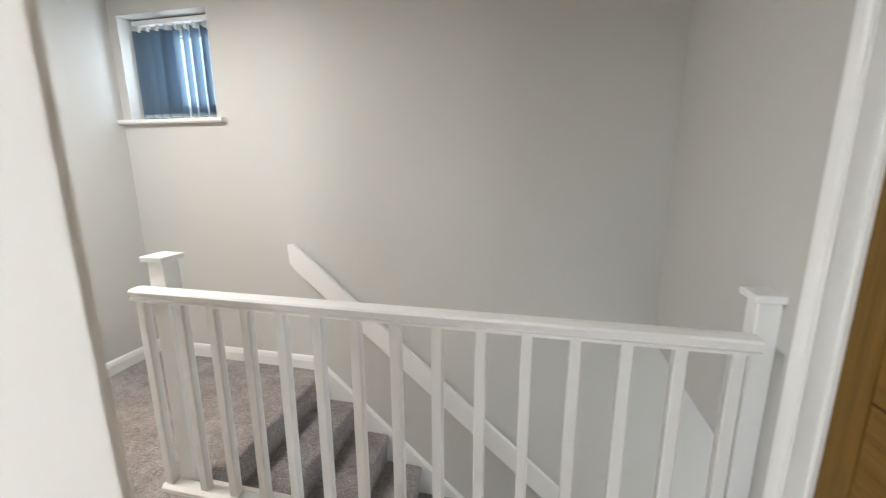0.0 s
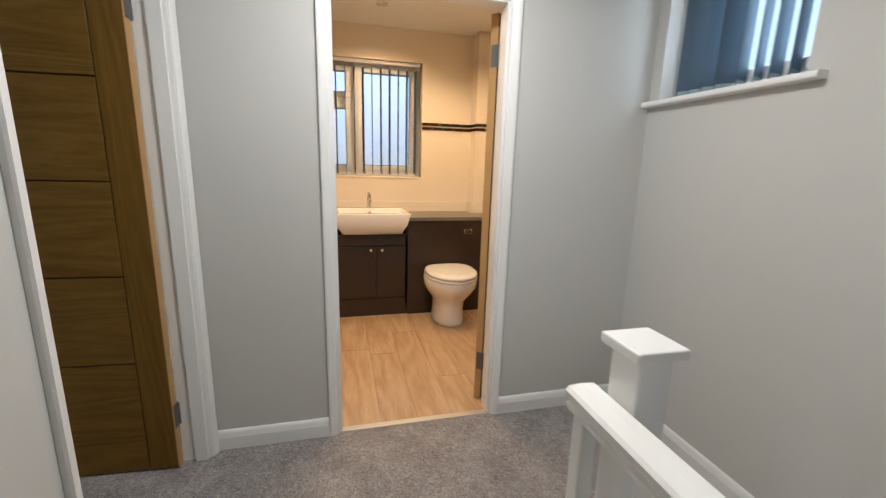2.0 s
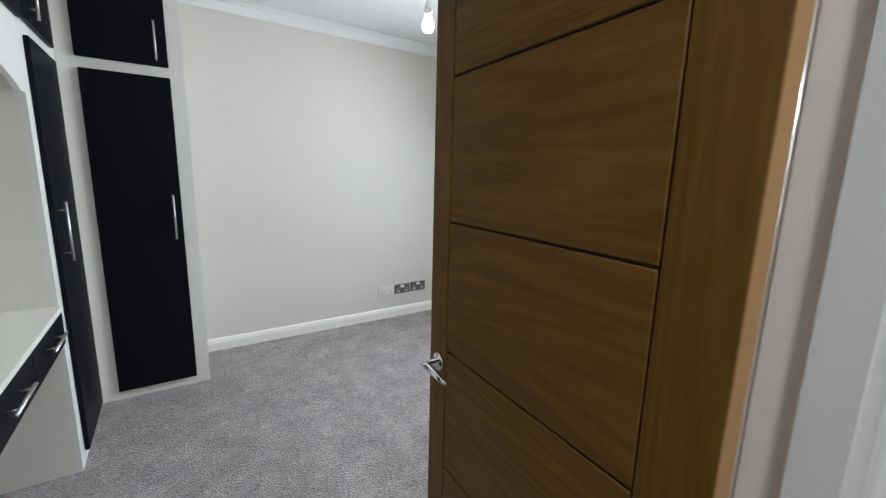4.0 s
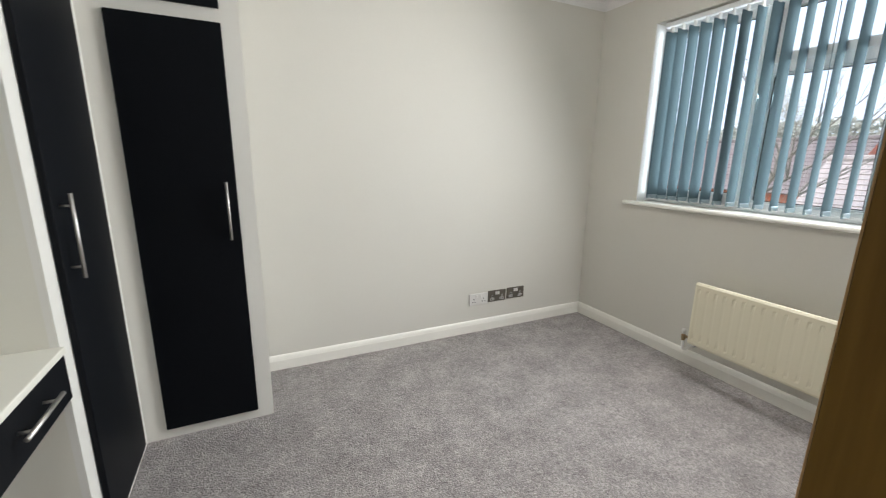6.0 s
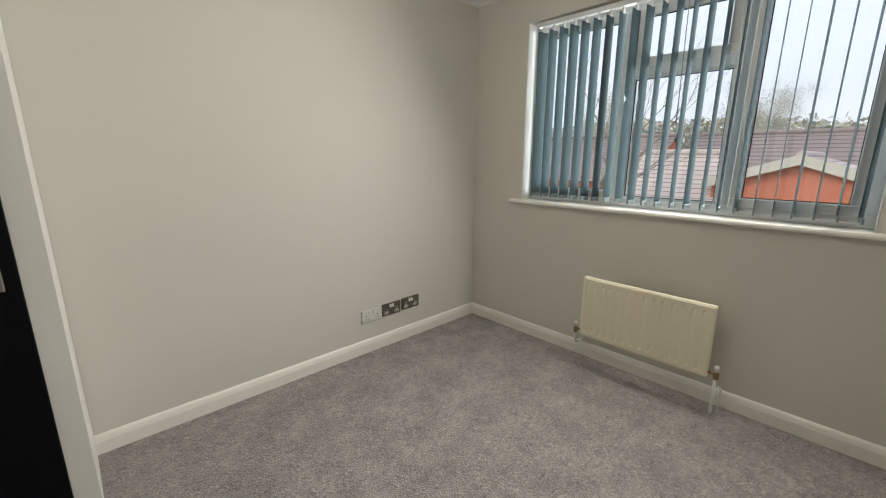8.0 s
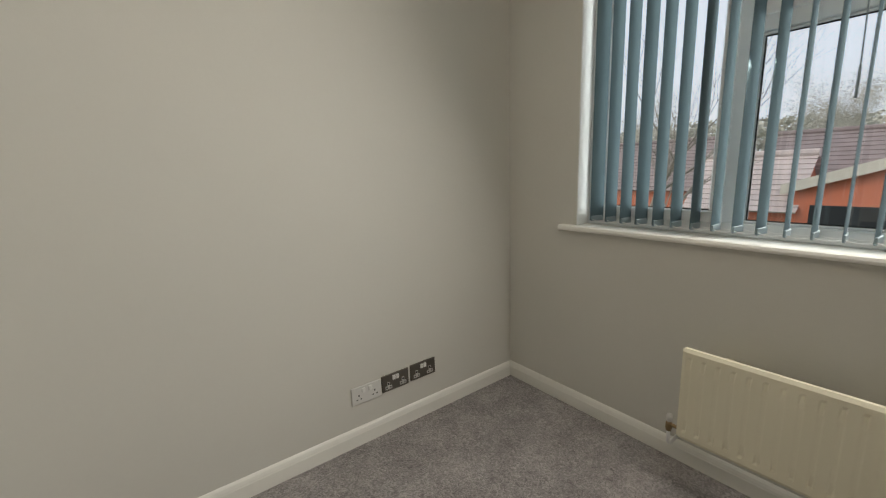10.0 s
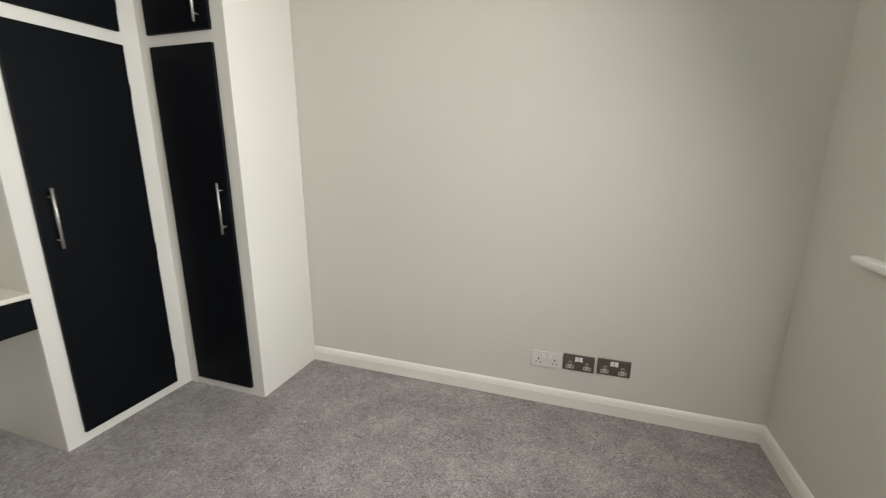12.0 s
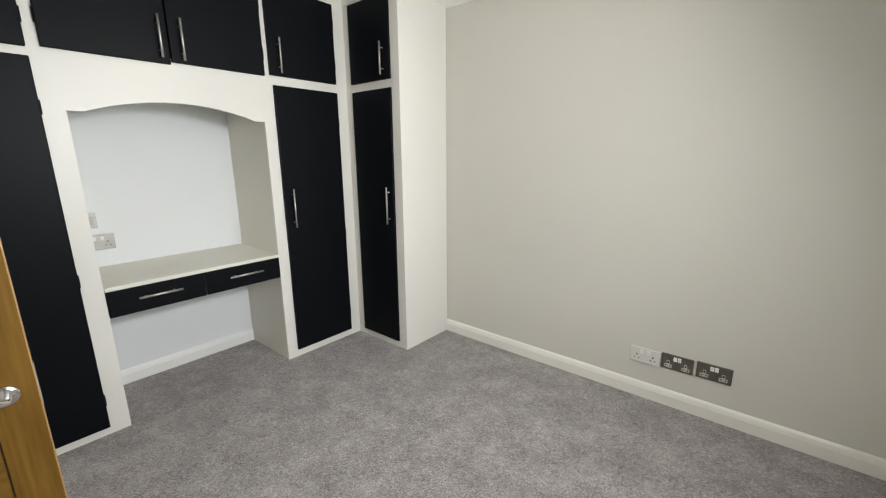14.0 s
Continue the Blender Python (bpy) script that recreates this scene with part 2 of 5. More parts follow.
UNIT = material("dark_wenge_vanity_board", (0.035, 0.022, 0.015), rough=0.4, var=0.2, scale=6, fine=0.15, fscale=50)
COUNTER = material("grey_laminate_worktop", (0.17, 0.15, 0.13), rough=0.35, var=0.1, scale=30, fine=0.2, fscale=200)
CERAMIC = material("white_glazed_ceramic", (0.83, 0.81, 0.77), rough=0.12, var=0.01, fine=0.0, coat=0.3)
SEAT = material("white_seat_plastic", (0.80, 0.77, 0.72), rough=0.25, var=0.01)
CLEAR = glass_material("clear_glass")
FROSTED = glass_material("frosted_glass", 0.55, (0.74, 0.86, 0.93))
BULB = glow_material("lit_bulb_glass", (1.0, 0.96, 0.9), 60)
SPOT = glow_material("lit_spot_lens", (1.0, 0.78, 0.5), 25)
BRICK = material("orange_red_brick", (0.58, 0.19, 0.115), rough=0.85, var=0.15, scale=1.5, fine=0.15, fscale=20)
ROOF = material("brown_roof_tile", (0.235, 0.195, 0.195), rough=0.85, var=0.25, scale=2, fine=0.15, fscale=15)
ROOF_PALE = material("weathered_pink_roof_tile", (0.50, 0.44, 0.43), rough=0.85, var=0.2, scale=2, fine=0.15, fscale=15)
RENDER = material("pale_render", (0.6, 0.58, 0.52), rough=0.85)
DARK_GLASS = material("dark_far_window", (0.03, 0.035, 0.04), rough=0.5, spec=0.15)
GRASS = material("garden_grass", (0.07, 0.10, 0.03), rough=0.95, var=0.3, scale=0.6, fine=0.3, fscale=10)
BARK = material("grey_brown_bark", (0.26, 0.24, 0.21), rough=0.9, var=0.2)
# leaf colour lifted towards the sky so the far crowns look hazy
LEAF = material("hazed_spring_leaves", (0.55, 0.54, 0.48), rough=0.8, var=0.3, scale=1)
# haze over the far wood is mixed into this pale colour
HEDGE = material("hazed_wood_leaves", (0.46, 0.46, 0.40), rough=0.9, var=0.35, scale=0.5)

# ---- builders ----
PLACE = {}


def thing(name, at, label, category, group="", kind=""):
    ob = new(name)
    ob.empty_display_size = 0.05
    ob.location = at
    PLACE[ob.name] = Matrix.Translation(at)
    return tagged(ob, label, category, group, kind)


def part(name, bm, mat, parent=None, label="", smooth=False):
    """Links bm, built in world places, as one mesh under a thing or a part."""
    bmesh.ops.recalc_face_normals(bm, faces=bm.faces)
    me = bpy.data.meshes.new(name)
    bm.to_mesh(me)
    bm.free()
    me.materials.append(mat)
    if smooth:
        for p in me.polygons:
            p.use_smooth = True
    ob = new(name, me)
    PLACE[ob.name] = Matrix.Identity(4)
    if parent:
        ob.parent = parent
        ob.matrix_parent_inverse = PLACE[parent.name].inverted()
    if label:
        ob["label"] = label
    return ob


def structure(name, bm, mat, label, category, smooth=False):
    return tagged(part(name, bm, mat, None, label, smooth), label, category, kind="structure")


def box(bm, lo, hi, bevel=0.0, m=None, segments=2):
    made = bmesh.ops.create_cube(bm, size=1.0)["verts"]
    lo, hi = Vector(lo), Vector(hi)
    for v in made:
        v.co = Vector([lo[i] + (v.co[i] + 0.5) * (hi[i] - lo[i]) for i in range(3)])
    if bevel:
        edges = list({e for v in made for e in v.link_edges})
        made = list({v for f in bmesh.ops.bevel(bm, geom=edges, offset=bevel, segments=segments, profile=0.5, affect='EDGES')["faces"] for v in f.verts} | {v for v in made if v.is_valid})
    if m is not None:
        bmesh.ops.transform(bm, matrix=m, verts=[v for v in made if v.is_valid])
    return bm


def boxes(*rows, bevel=0.0, m=None):
    bm = bmesh.new()
    for lo, hi in rows:
        box(bm, lo, hi, bevel, m)
    return bm


def one(lo, hi, bevel=0.0, m=None, segments=2):
    return box(bmesh.new(), lo, hi, bevel, m, segments)


def sweep(bm, profile, p0, p1, out, up=(0, 0, 1), cut0=0.0, cut1=0.0):
    """Extrudes a profile of (out, up) pairs from p0 to p1; cut0, cut1 mitre the ends by that slope along the way."""
    p0, p1, out, up = Vector(p0), Vector(p1), Vector(out), Vector(up)
    way = (p1 - p0).normalized()
    a = [bm.verts.new(p0 + out * u + up * v + way * (u * cut0)) for u, v in profile]
    b = [bm.verts.new(p1 + out * u + up * v - way * (u * cut1)) for u, v in profile]
    k = len(profile)
    for i in range(k):
        bm.faces.new((a[i], a[(i + 1) % k], b[(i + 1) % k], b[i]))
    bm.faces.new(a[::-1])
    bm.faces.new(b)
    return bm


def tube(bm, points, radius, sides=10):
    """A round bar along points."""
    rings = []
    pts = [Vector(p) for p in points]
    for i, p in enumerate(pts):
        d = (pts[min(i + 1, len(pts) - 1)] - pts[max(i - 1, 0)]).normalized()
        q = d.to_track_quat('Z', 'Y')
        r = radius[i] if isinstance(radius, (list, tuple)) else radius
        rings.append([bm.verts.new(p + q @ Vector((r * math.cos(a), r * math.sin(a), 0))) for a in [2 * math.pi * j / sides for j in range(sides)]])
    for a, b in zip(rings, rings[1:]):
        for j in range(sides):
            bm.faces.new((a[j], a[(j + 1) % sides], b[(j + 1) % sides], b[j]))
    bm.faces.new(rings[0][::-1])
    bm.faces.new(rings[-1])
    return bm


def lathe(bm, centre, profile, sides=24, axis=None):
    """Turns (radius, height) pairs round the upright axis through centre."""
    c = Vector(centre)
    q = Vector(axis).to_track_quat('Z', 'Y') if axis else None
    rings = []
    for r, h in profile:
        ring = []
        for j in range(sides):
            a = 2 * math.pi * j / sides
            v = Vector((r * math.cos(a), r * math.sin(a), h))
            ring.append(bm.verts.new(c + (q @ v if q else v)))
        rings.append(ring)
    for a, b in zip(rings, rings[1:]):
        for j in range(sides):
            bm.faces.new((a[j], a[(j + 1) % sides], b[(j + 1) % sides], b[j]))
    bm.faces.new(rings[0][::-1])
    bm.faces.new(rings[-1])
    return bm


def wall_x(x0, x1, y0, y1, z0, z1, holes=()):
    """A wall that runs along y, with holes (y0, y1, z0, z1)."""
    bm = bmesh.new()
    at = y0
    for a, b, c, d in sorted(holes):
        box(bm, (x0, at, z0), (x1, a, z1))
        if c > z0:
            box(bm, (x0, a, z0), (x1, b, c))
        if d < z1:
            box(bm, (x0, a, d), (x1, b, z1))
        at = b
    box(bm, (x0, at, z0), (x1, y1, z1))
    return bm


def wall_y(y0, y1, x0, x1, z0, z1, holes=()):
    """A wall that runs along x, with holes (x0, x1, z0, z1)."""
    bm = bmesh.new()
    at = x0
    for a, b, c, d in sorted(holes):
        box(bm, (at, y0, z0), (a, y1, z1))
        if c > z0:
            box(bm, (a, y0, z0), (b, y1, c))
        if d < z1:
            box(bm, (a, y0, d), (b, y1, z1))
        at = b
    box(bm, (at, y0, z0), (x1, y1, z1))
    return bm


# ---- plan ----
TOP = 2.42                       # ceilings
BED_W, BED_S = -1.936, -5.255    # bedroom window wall and socket wall
PART_S, PART_N = -2.175, -2.07    # wall between bedroom and landing
BATH_W = -1.95
EAST = 3.29
DOWN = -2.6                      # storey below
ALC = 1.58                       # back of the fitted furniture
BD = (-1.525, -0.755)            # bathroom door opening, along y
ED = (0.055, 0.867)             # bedroom door opening, along x
FD = (2.429, 3.15)               # front room door opening, along x
DOOR_H = 2.0
GD = (-1.925, -1.165)            # door opening in the wall at the landing's end, along y

# walls
structure("wall_bedroom_window", wall_x(BED_W - 0.27, BED_W, -5.4, PART_S, -0.2, TOP, [(-4.80, -3.035, 1.0, 2.15)]), WARM_WALL, "off-white painted bedroom wall round a wide window", "wall")
# unseen wall closing the front room; its window opening is assumed
structure("wall_front_room_south", wall_y(-5.4, BED_S, ALC + 0.1, 4.35, -0.2, TOP, [(1.9, 3.5, 0.95, 2.1)]), WARM_WALL, "plain off-white front room wall round an assumed window opening", "wall")
structure("wall_bedroom_south", one((BED_W, -5.4, -0.2), (ALC + 0.1, BED_S, TOP)), WARM_WALL, "off-white painted bedroom wall with a row of sockets", "wall")
structure("wall_bedroom_east", wall_x(ALC, ALC + 0.1, BED_S, PART_S, -0.2, TOP), WHITE_WALL, "white painted wall behind fitted wardrobes", "wall")
structure("wall_bedroom_north", wall_y(PART_S, PART_N, BED_W, 1.95, -0.2, TOP, [(ED[0] - 0.03, ED[1] + 0.03, -0.3, DOOR_H + 0.03)]), GREY_WALL, "pale grey partition wall with a bedroom doorway", "wall")
structure("wall_landing_south", wall_y(PART_S, PART_N, 1.95, 4.35, DOWN, TOP, [(FD[0] - 0.03, FD[1] + 0.03, -0.22, DOOR_H + 0.03)]), GREY_WALL, "pale grey landing wall with a doorway to the front room", "wall")
structure("wall_landing_west", wall_x(-0.11, 0.0, PART_N, 0.0, -0.2, TOP, [(BD[0] - 0.03, BD[1] + 0.03, -0.3, DOOR_H + 0.03)]), GREY_WALL, "pale grey landing wall with the bathroom doorway", "wall")
structure("wall_north", wall_y(0.0, 0.27, BATH_W - 0.27, 5.2, DOWN, TOP, [(0.065, 0.715, 1.615, 2.235)]), GREY_WALL, "pale grey stair wall with a small high window", "wall")
structure("wall_stair_east", box(wall_x(EAST, EAST + 0.1, PART_N, -1.0, -0.55, TOP, [(GD[0] - 0.03, GD[1] + 0.03, 0.0, DOOR_H + 0.03)]), (EAST, -1.0, 0.40), (EAST + 0.1, 0.0, TOP)), GREY_WALL, "pale grey wall at the end of the stairwell", "wall")
structure("wall_bath_west", wall_x(BATH_W - 0.27, BATH_W, PART_S, 0.0, -0.2, TOP, [(-1.8, -0.765, 1.165, 2.155)]), TILE, "cream tiled bathroom wall round a frosted window", "wall")
structure("wall_front_room_east", wall_x(4.25, 4.35, BED_S, PART_S, -0.2, TOP), WARM_WALL, "plain off-white wall of the front room", "wall")
structure("wall_hall_far", wall_x(5.1, 5.2, -1.2, 0.0, DOWN, 0.40), GREY_WALL, "plain pale wall at the foot of the stairs", "wall")
structure("wall_hall_side", box(wall_y(-1.2, -1.08, 1.29, 5.2, DOWN, -0.22), (EAST + 0.1, -1.2, -0.22), (5.1, -1.08, 0.40)), GREY_WALL, "plain pale wall beside the stairs", "wall")
structure("wall_hall_near", wall_x(1.19, 1.29, -1.2, 0.0, DOWN, -0.22), GREY_WALL, "plain pale wall below the landing", "wall")
structure("ceiling", boxes(((-2.3, -5.45, TOP), (5.2, 0.3, TOP + 0.1))), CEILING, "smooth white painted ceiling", "ceiling")
structure("ceiling_hall", boxes(((EAST + 0.1, -1.08, 0.40), (5.2, 0.0, 0.50))), CEILING, "white ceiling over the foot of the stairs", "ceiling")

# bathroom tiling: north wall, pipe boxing in the corner, partition side
structure("wall_bath_north", boxes(((BATH_W, -0.05, 0.0), (-0.112, -0.004, TOP - 0.002))), TILE, "cream tiled bathroom side wall", "wall")
structure("pipe_boxing", boxes(((BATH_W + 0.002, -0.30, 0.0), (-1.80, -0.052, TOP - 0.003))), TILE, "cream tiled pipe boxing in the bathroom corner", "wall")
structure("wall_bath_south", boxes(((BATH_W, PART_N + 0.002, 0.0), (-0.112, PART_N + 0.03, TOP - 0.002))), TILE, "cream tiled bathroom wall", "wall")
structure("wall_bath_inner", wall_x(-0.125, -0.111, PART_N + 0.03, -0.05, 0.0, TOP - 0.002, [(BD[0] - 0.09, BD[1] + 0.09, 0.0, DOOR_H + 0.09)]), TILE, "cream tiled inner side of the partition", "wall")

# floors
structure("floor_landing", boxes(((0.0, PART_N, -0.22), (1.31, 0.0, 0.0)), ((1.31, PART_N, -0.22), (EAST, -1.0, 0.0)), ((ED[0] - 0.03, PART_S, -0.22), (ED[1] + 0.03, PART_N, 0.0)), ((FD[0] - 0.03, PART_S, -0.22), (FD[1] + 0.03, PART_N, 0.0))), CARPET, "grey flecked twist pile carpet on the landing", "carpet")
structure("floor_bedroom", boxes(((BED_W, BED_S, -0.2), (ALC, PART_S, 0.0))), CARPET, "grey flecked twist pile bedroom carpet", "carpet")
structure("floor_front_room", boxes(((ALC + 0.1, BED_S, -0.2), (4.25, PART_S, 0.0))), CARPET, "grey carpet of the front room", "carpet")
structure("floor_hall", boxes(((1.29, -1.08, DOWN - 0.1), (5.1, 0.0, DOWN))), CARPET, "grey carpet at the foot of the stairs", "carpet")
bath_floor = structure("floor_bath", boxes(((BATH_W, PART_N, -0.2), (-0.015, 0.0, -0.012))), PLANK_JOINT, "oak effect plank floor of the bathroom", "floor")

# stairs
SX = 1.31                        # edge of the landing above the stairs
stair = thing("staircase", (SX, -0.5, 0), "grey carpeted straight staircase going down", "staircase", kind="structure")
RISE, GOING = 0.2, 0.222
for i in range(1, 13):
    bm = bmesh.new()
    x, z = SX + GOING * (i - 1), -RISE * i
    sweep(bm, [(-0.02, -0.22), (GOING - 0.006, -0.22), (GOING, -0.06), (GOING + 0.010, -0.034), (GOING + 0.014, -0.02), (GOING + 0.012, -0.01), (GOING + 0.004, -0.003), (GOING - 0.012, 0), (-0.02, 0)], (x, -0.985, z), (x, -0.022, z), (1, 0, 0))
    part("step", bm, CARPET, stair)
bm = bmesh.new()
sweep(bm, [(0, -0.2), (0.004, -0.2), (0.008, -0.06), (0.018, -0.034), (0.022, -0.02), (0.020, -0.01), (0.012, -0.003), (0, -0.0005)], (SX, -0.985, 0), (SX, -0.022, 0), (1, 0, 0))
part("nosing", bm, CARPET, stair)
slope = Vector((GOING, 0, -RISE)).normalized()
up = Vector((RISE, 0, GOING)).normalized()
bm = bmesh.new()
sweep(bm, [(0, -0.25), (0.02, -0.25), (0.02, 0.035), (0.012, 0.05), (0, 0.05)], Vector((SX - 0.045, -0.002, -0.035 + 0.08 * RISE / GOING)), Vector((SX + 2.815, -0.002, -0.035 - 2.78 * RISE / GOING)), (0, -1, 0), up)
part("wall_string", bm, GLOSS, stair, "white painted string along the stair wall")
part("apron", boxes(((SX - 0.008, -1.012, -0.26), (EAST, -0.99, 0.018))), GLOSS, stair, "white painted apron below the balustrade")

# ---- trim ----
SKIRT = [(0, 0), (0.016, 0), (0.016, 0.060), (0.0145, 0.064), (0.0135, 0.070), (0.010, 0.082), (0.005, 0.089), (0.0, 0.092)]
ARCH = [(0, 0), (0.060, 0), (0.060, 0.012), (0.055, 0.018), (0.040, 0.0185), (0.028, 0.016), (0.012, 0.013), (0.004, 0.010), (0, 0.007)]


def skirting(name, rows, mat, label):
    bm = bmesh.new()
    for p0, p1, out, c0, c1 in rows:
        sweep(bm, SKIRT, p0, p1, out, (0, 0, 1), c0, c1)
    return structure(name, bm, mat, label, "skirting board")


for row in (((BED_W, BED_S, 0), (0.527, BED_S, 0), (0, 1, 0), 1, 0), ((BED_W, BED_S, 0), (BED_W, PART_S, 0), (1, 0, 0), 1, 1), ((BED_W, PART_S, 0), (ED[0] - 0.09, PART_S, 0), (0, -1, 0), 1, 0)):
    skirting("baseboard_bedroom", [row], CREAM_TRIM, "cream white moulded bedroom skirting board")
skirting("baseboard_alcove", [((ALC, -4.171, 0), (ALC, -3.275, 0), (-1, 0, 0), 0, 0)], GLOSS, "white skirting board inside the dressing alcove")
skirting("baseboard_landing", [((0, PART_N, 0), (0, BD[0] - 0.047, 0), (1, 0, 0), 1, 0), ((0, BD[1] + 0.047, 0), (0, 0, 0), (1, 0, 0), 0, 1), ((0, 0, 0), (1.262, 0, 0), (0, -1, 0), 1, 0), ((ED[1] + 0.07, PART_N, 0), (FD[0] - 0.07, PART_N, 0), (0, 1, 0), 0, 0), ((FD[1] + 0.07, PART_N, 0), (EAST, PART_N, 0), (0, 1, 0), 0, 0)], GLOSS, "white moulded landing skirting board")
skirting("baseboard_bath", [((-1.5, -0.05, 0), (-0.13, -0.05, 0), (0, -1, 0), 0, 1)], GLOSS, "white skirting tile strip of the bathroom")

COVE = [(0, 0), (0, -0.075), (0.008, -0.078), (0.012, -0.06), (0.03, -0.03), (0.06, -0.012), (0.078, -0.008), (0.075, 0)]
bm = bmesh.new()
sweep(bm, COVE, (BED_W, BED_S, TOP), (0.53, BED_S, TOP), (0, 1, 0), (0, 0, 1), 1, 0)
sweep(bm, COVE, (BED_W, BED_S, TOP), (BED_W, PART_S, TOP), (1, 0, 0), (0, 0, 1), 1, 1)
sweep(bm, COVE, (BED_W, PART_S, TOP), (1.05, PART_S, TOP), (0, -1, 0), (0, 0, 1), 1, 0)
structure("coving", bm, CEILING, "white plaster coving round the bedroom ceiling", "coving")


def door_frame_y(name, x0, x1, ya, yb, label, slim=1.0):
    """Lining and both architraves of an opening in a wall that runs along x, between faces ya < yb."""
    t = thing(name, ((x0 + x1) / 2, (ya + yb) / 2, 0), label, "door frame", kind="structure")
    h = DOOR_H
    part("lining", boxes(((x0 - 0.03, ya - 0.002, 0), (x0, yb + 0.002, h + 0.03)), ((x1, ya - 0.002, 0), (x1 + 0.03, yb + 0.002, h + 0.03)), ((x0, ya - 0.002, h), (x1, yb + 0.002, h + 0.03))), GLOSS, t)
    part("door_stop", boxes(((x0, ya + 0.045, 0), (x0 + 0.013, yb - 0.012, h)), ((x1 - 0.013, ya + 0.045, 0), (x1, yb - 0.012, h)), ((x0 + 0.013, ya + 0.045, h - 0.013), (x1 - 0.013, yb - 0.012, h))), GLOSS, t)
    for y, d in ((ya, -1), (yb, 1)):
        bm = bmesh.new()
        k = slim if d > 0 else 1.0
        sweep(bm, [(u * k, v) for u, v in ARCH], (x0 - 0.008, y, 0), (x0 - 0.008, y, h + 0.008), (-1, 0, 0), (0, d, 0), 0, -1)
        sweep(bm, [(u * k, v) for u, v in ARCH], (x1 + 0.008, y, 0), (x1 + 0.008, y, h + 0.008), (1, 0, 0), (0, d, 0), 0, -1)
        sweep(bm, ARCH, (x0 - 0.008, y, h + 0.008), (x1 + 0.008, y, h + 0.008), (0, 0, 1), (0, d, 0), -1, -1)
        part("architrave", bm, GLOSS, t)
    return t


def door_frame_x(name, y0, y1, xa, xb, label):
    t = thing(name, ((xa + xb) / 2, (y0 + y1) / 2, 0), label, "door frame", kind="structure")
    h = DOOR_H
    side = 1 if xb > xa else -1
    xa, xb = min(xa, xb), max(xa, xb)
    part("lining", boxes(((xa - 0.002, y0 - 0.03, 0), (xb + 0.002, y0, h + 0.03)), ((xa - 0.002, y1, 0), (xb + 0.002, y1 + 0.03, h + 0.03)), ((xa - 0.002, y0, h), (xb + 0.002, y1, h + 0.03))), GLOSS, t)
    part("door_stop", boxes(((xa + 0.045, y0, 0), (xb - 0.012, y0 + 0.013, h)), ((xa + 0.045, y1 - 0.013, 0), (xb - 0.012, y1, h)), ((xa + 0.045, y0 + 0.013, h - 0.013), (xb - 0.012, y1 - 0.013, h))), GLOSS, t)
    trim = [(u * 0.66, v) for u, v in ARCH]
    for x, d in ((xa, -1), (xb, 1)):
        bm = bmesh.new()
        sweep(bm, trim, (x, y0 - 0.008, 0), (x, y0 - 0.008, h + 0.008), (0, -1, 0), (d, 0, 0), 0, -1)
        sweep(bm, trim, (x, y1 + 0.008, 0), (x, y1 + 0.008, h + 0.008), (0, 1, 0), (d, 0, 0), 0, -1)
        sweep(bm, trim, (x, y0 - 0.008, h + 0.008), (x, y1 + 0.008, h + 0.008), (0, 0, 1), (d, 0, 0), -1, -1)
        part("architrave", bm, GLOSS, t)
    return t


door_frame_y("bedroom_door_frame", ED[0], ED[1], PART_S, PART_N, "white painted frame of the bedroom doorway", 0.62)
door_frame_x("box_room_door_frame", GD[0], GD[1], EAST + 0.1, EAST, "white painted frame of the box room door")
door_frame_y("front_room_door_frame", FD[0], FD[1], PART_S, PART_N, "white painted frame of the front room doorway")
door_frame_x("bathroom_door_frame", BD[0], BD[1], -0.125, 0.0, "white painted frame of the bathroom doorway")
structure("threshold_strip", one((-0.035, BD[0], -0.012), (0.0, BD[1], 0.006), 0.003), STEEL, "brushed metal threshold strip in the bathroom doorway", "threshold strip")


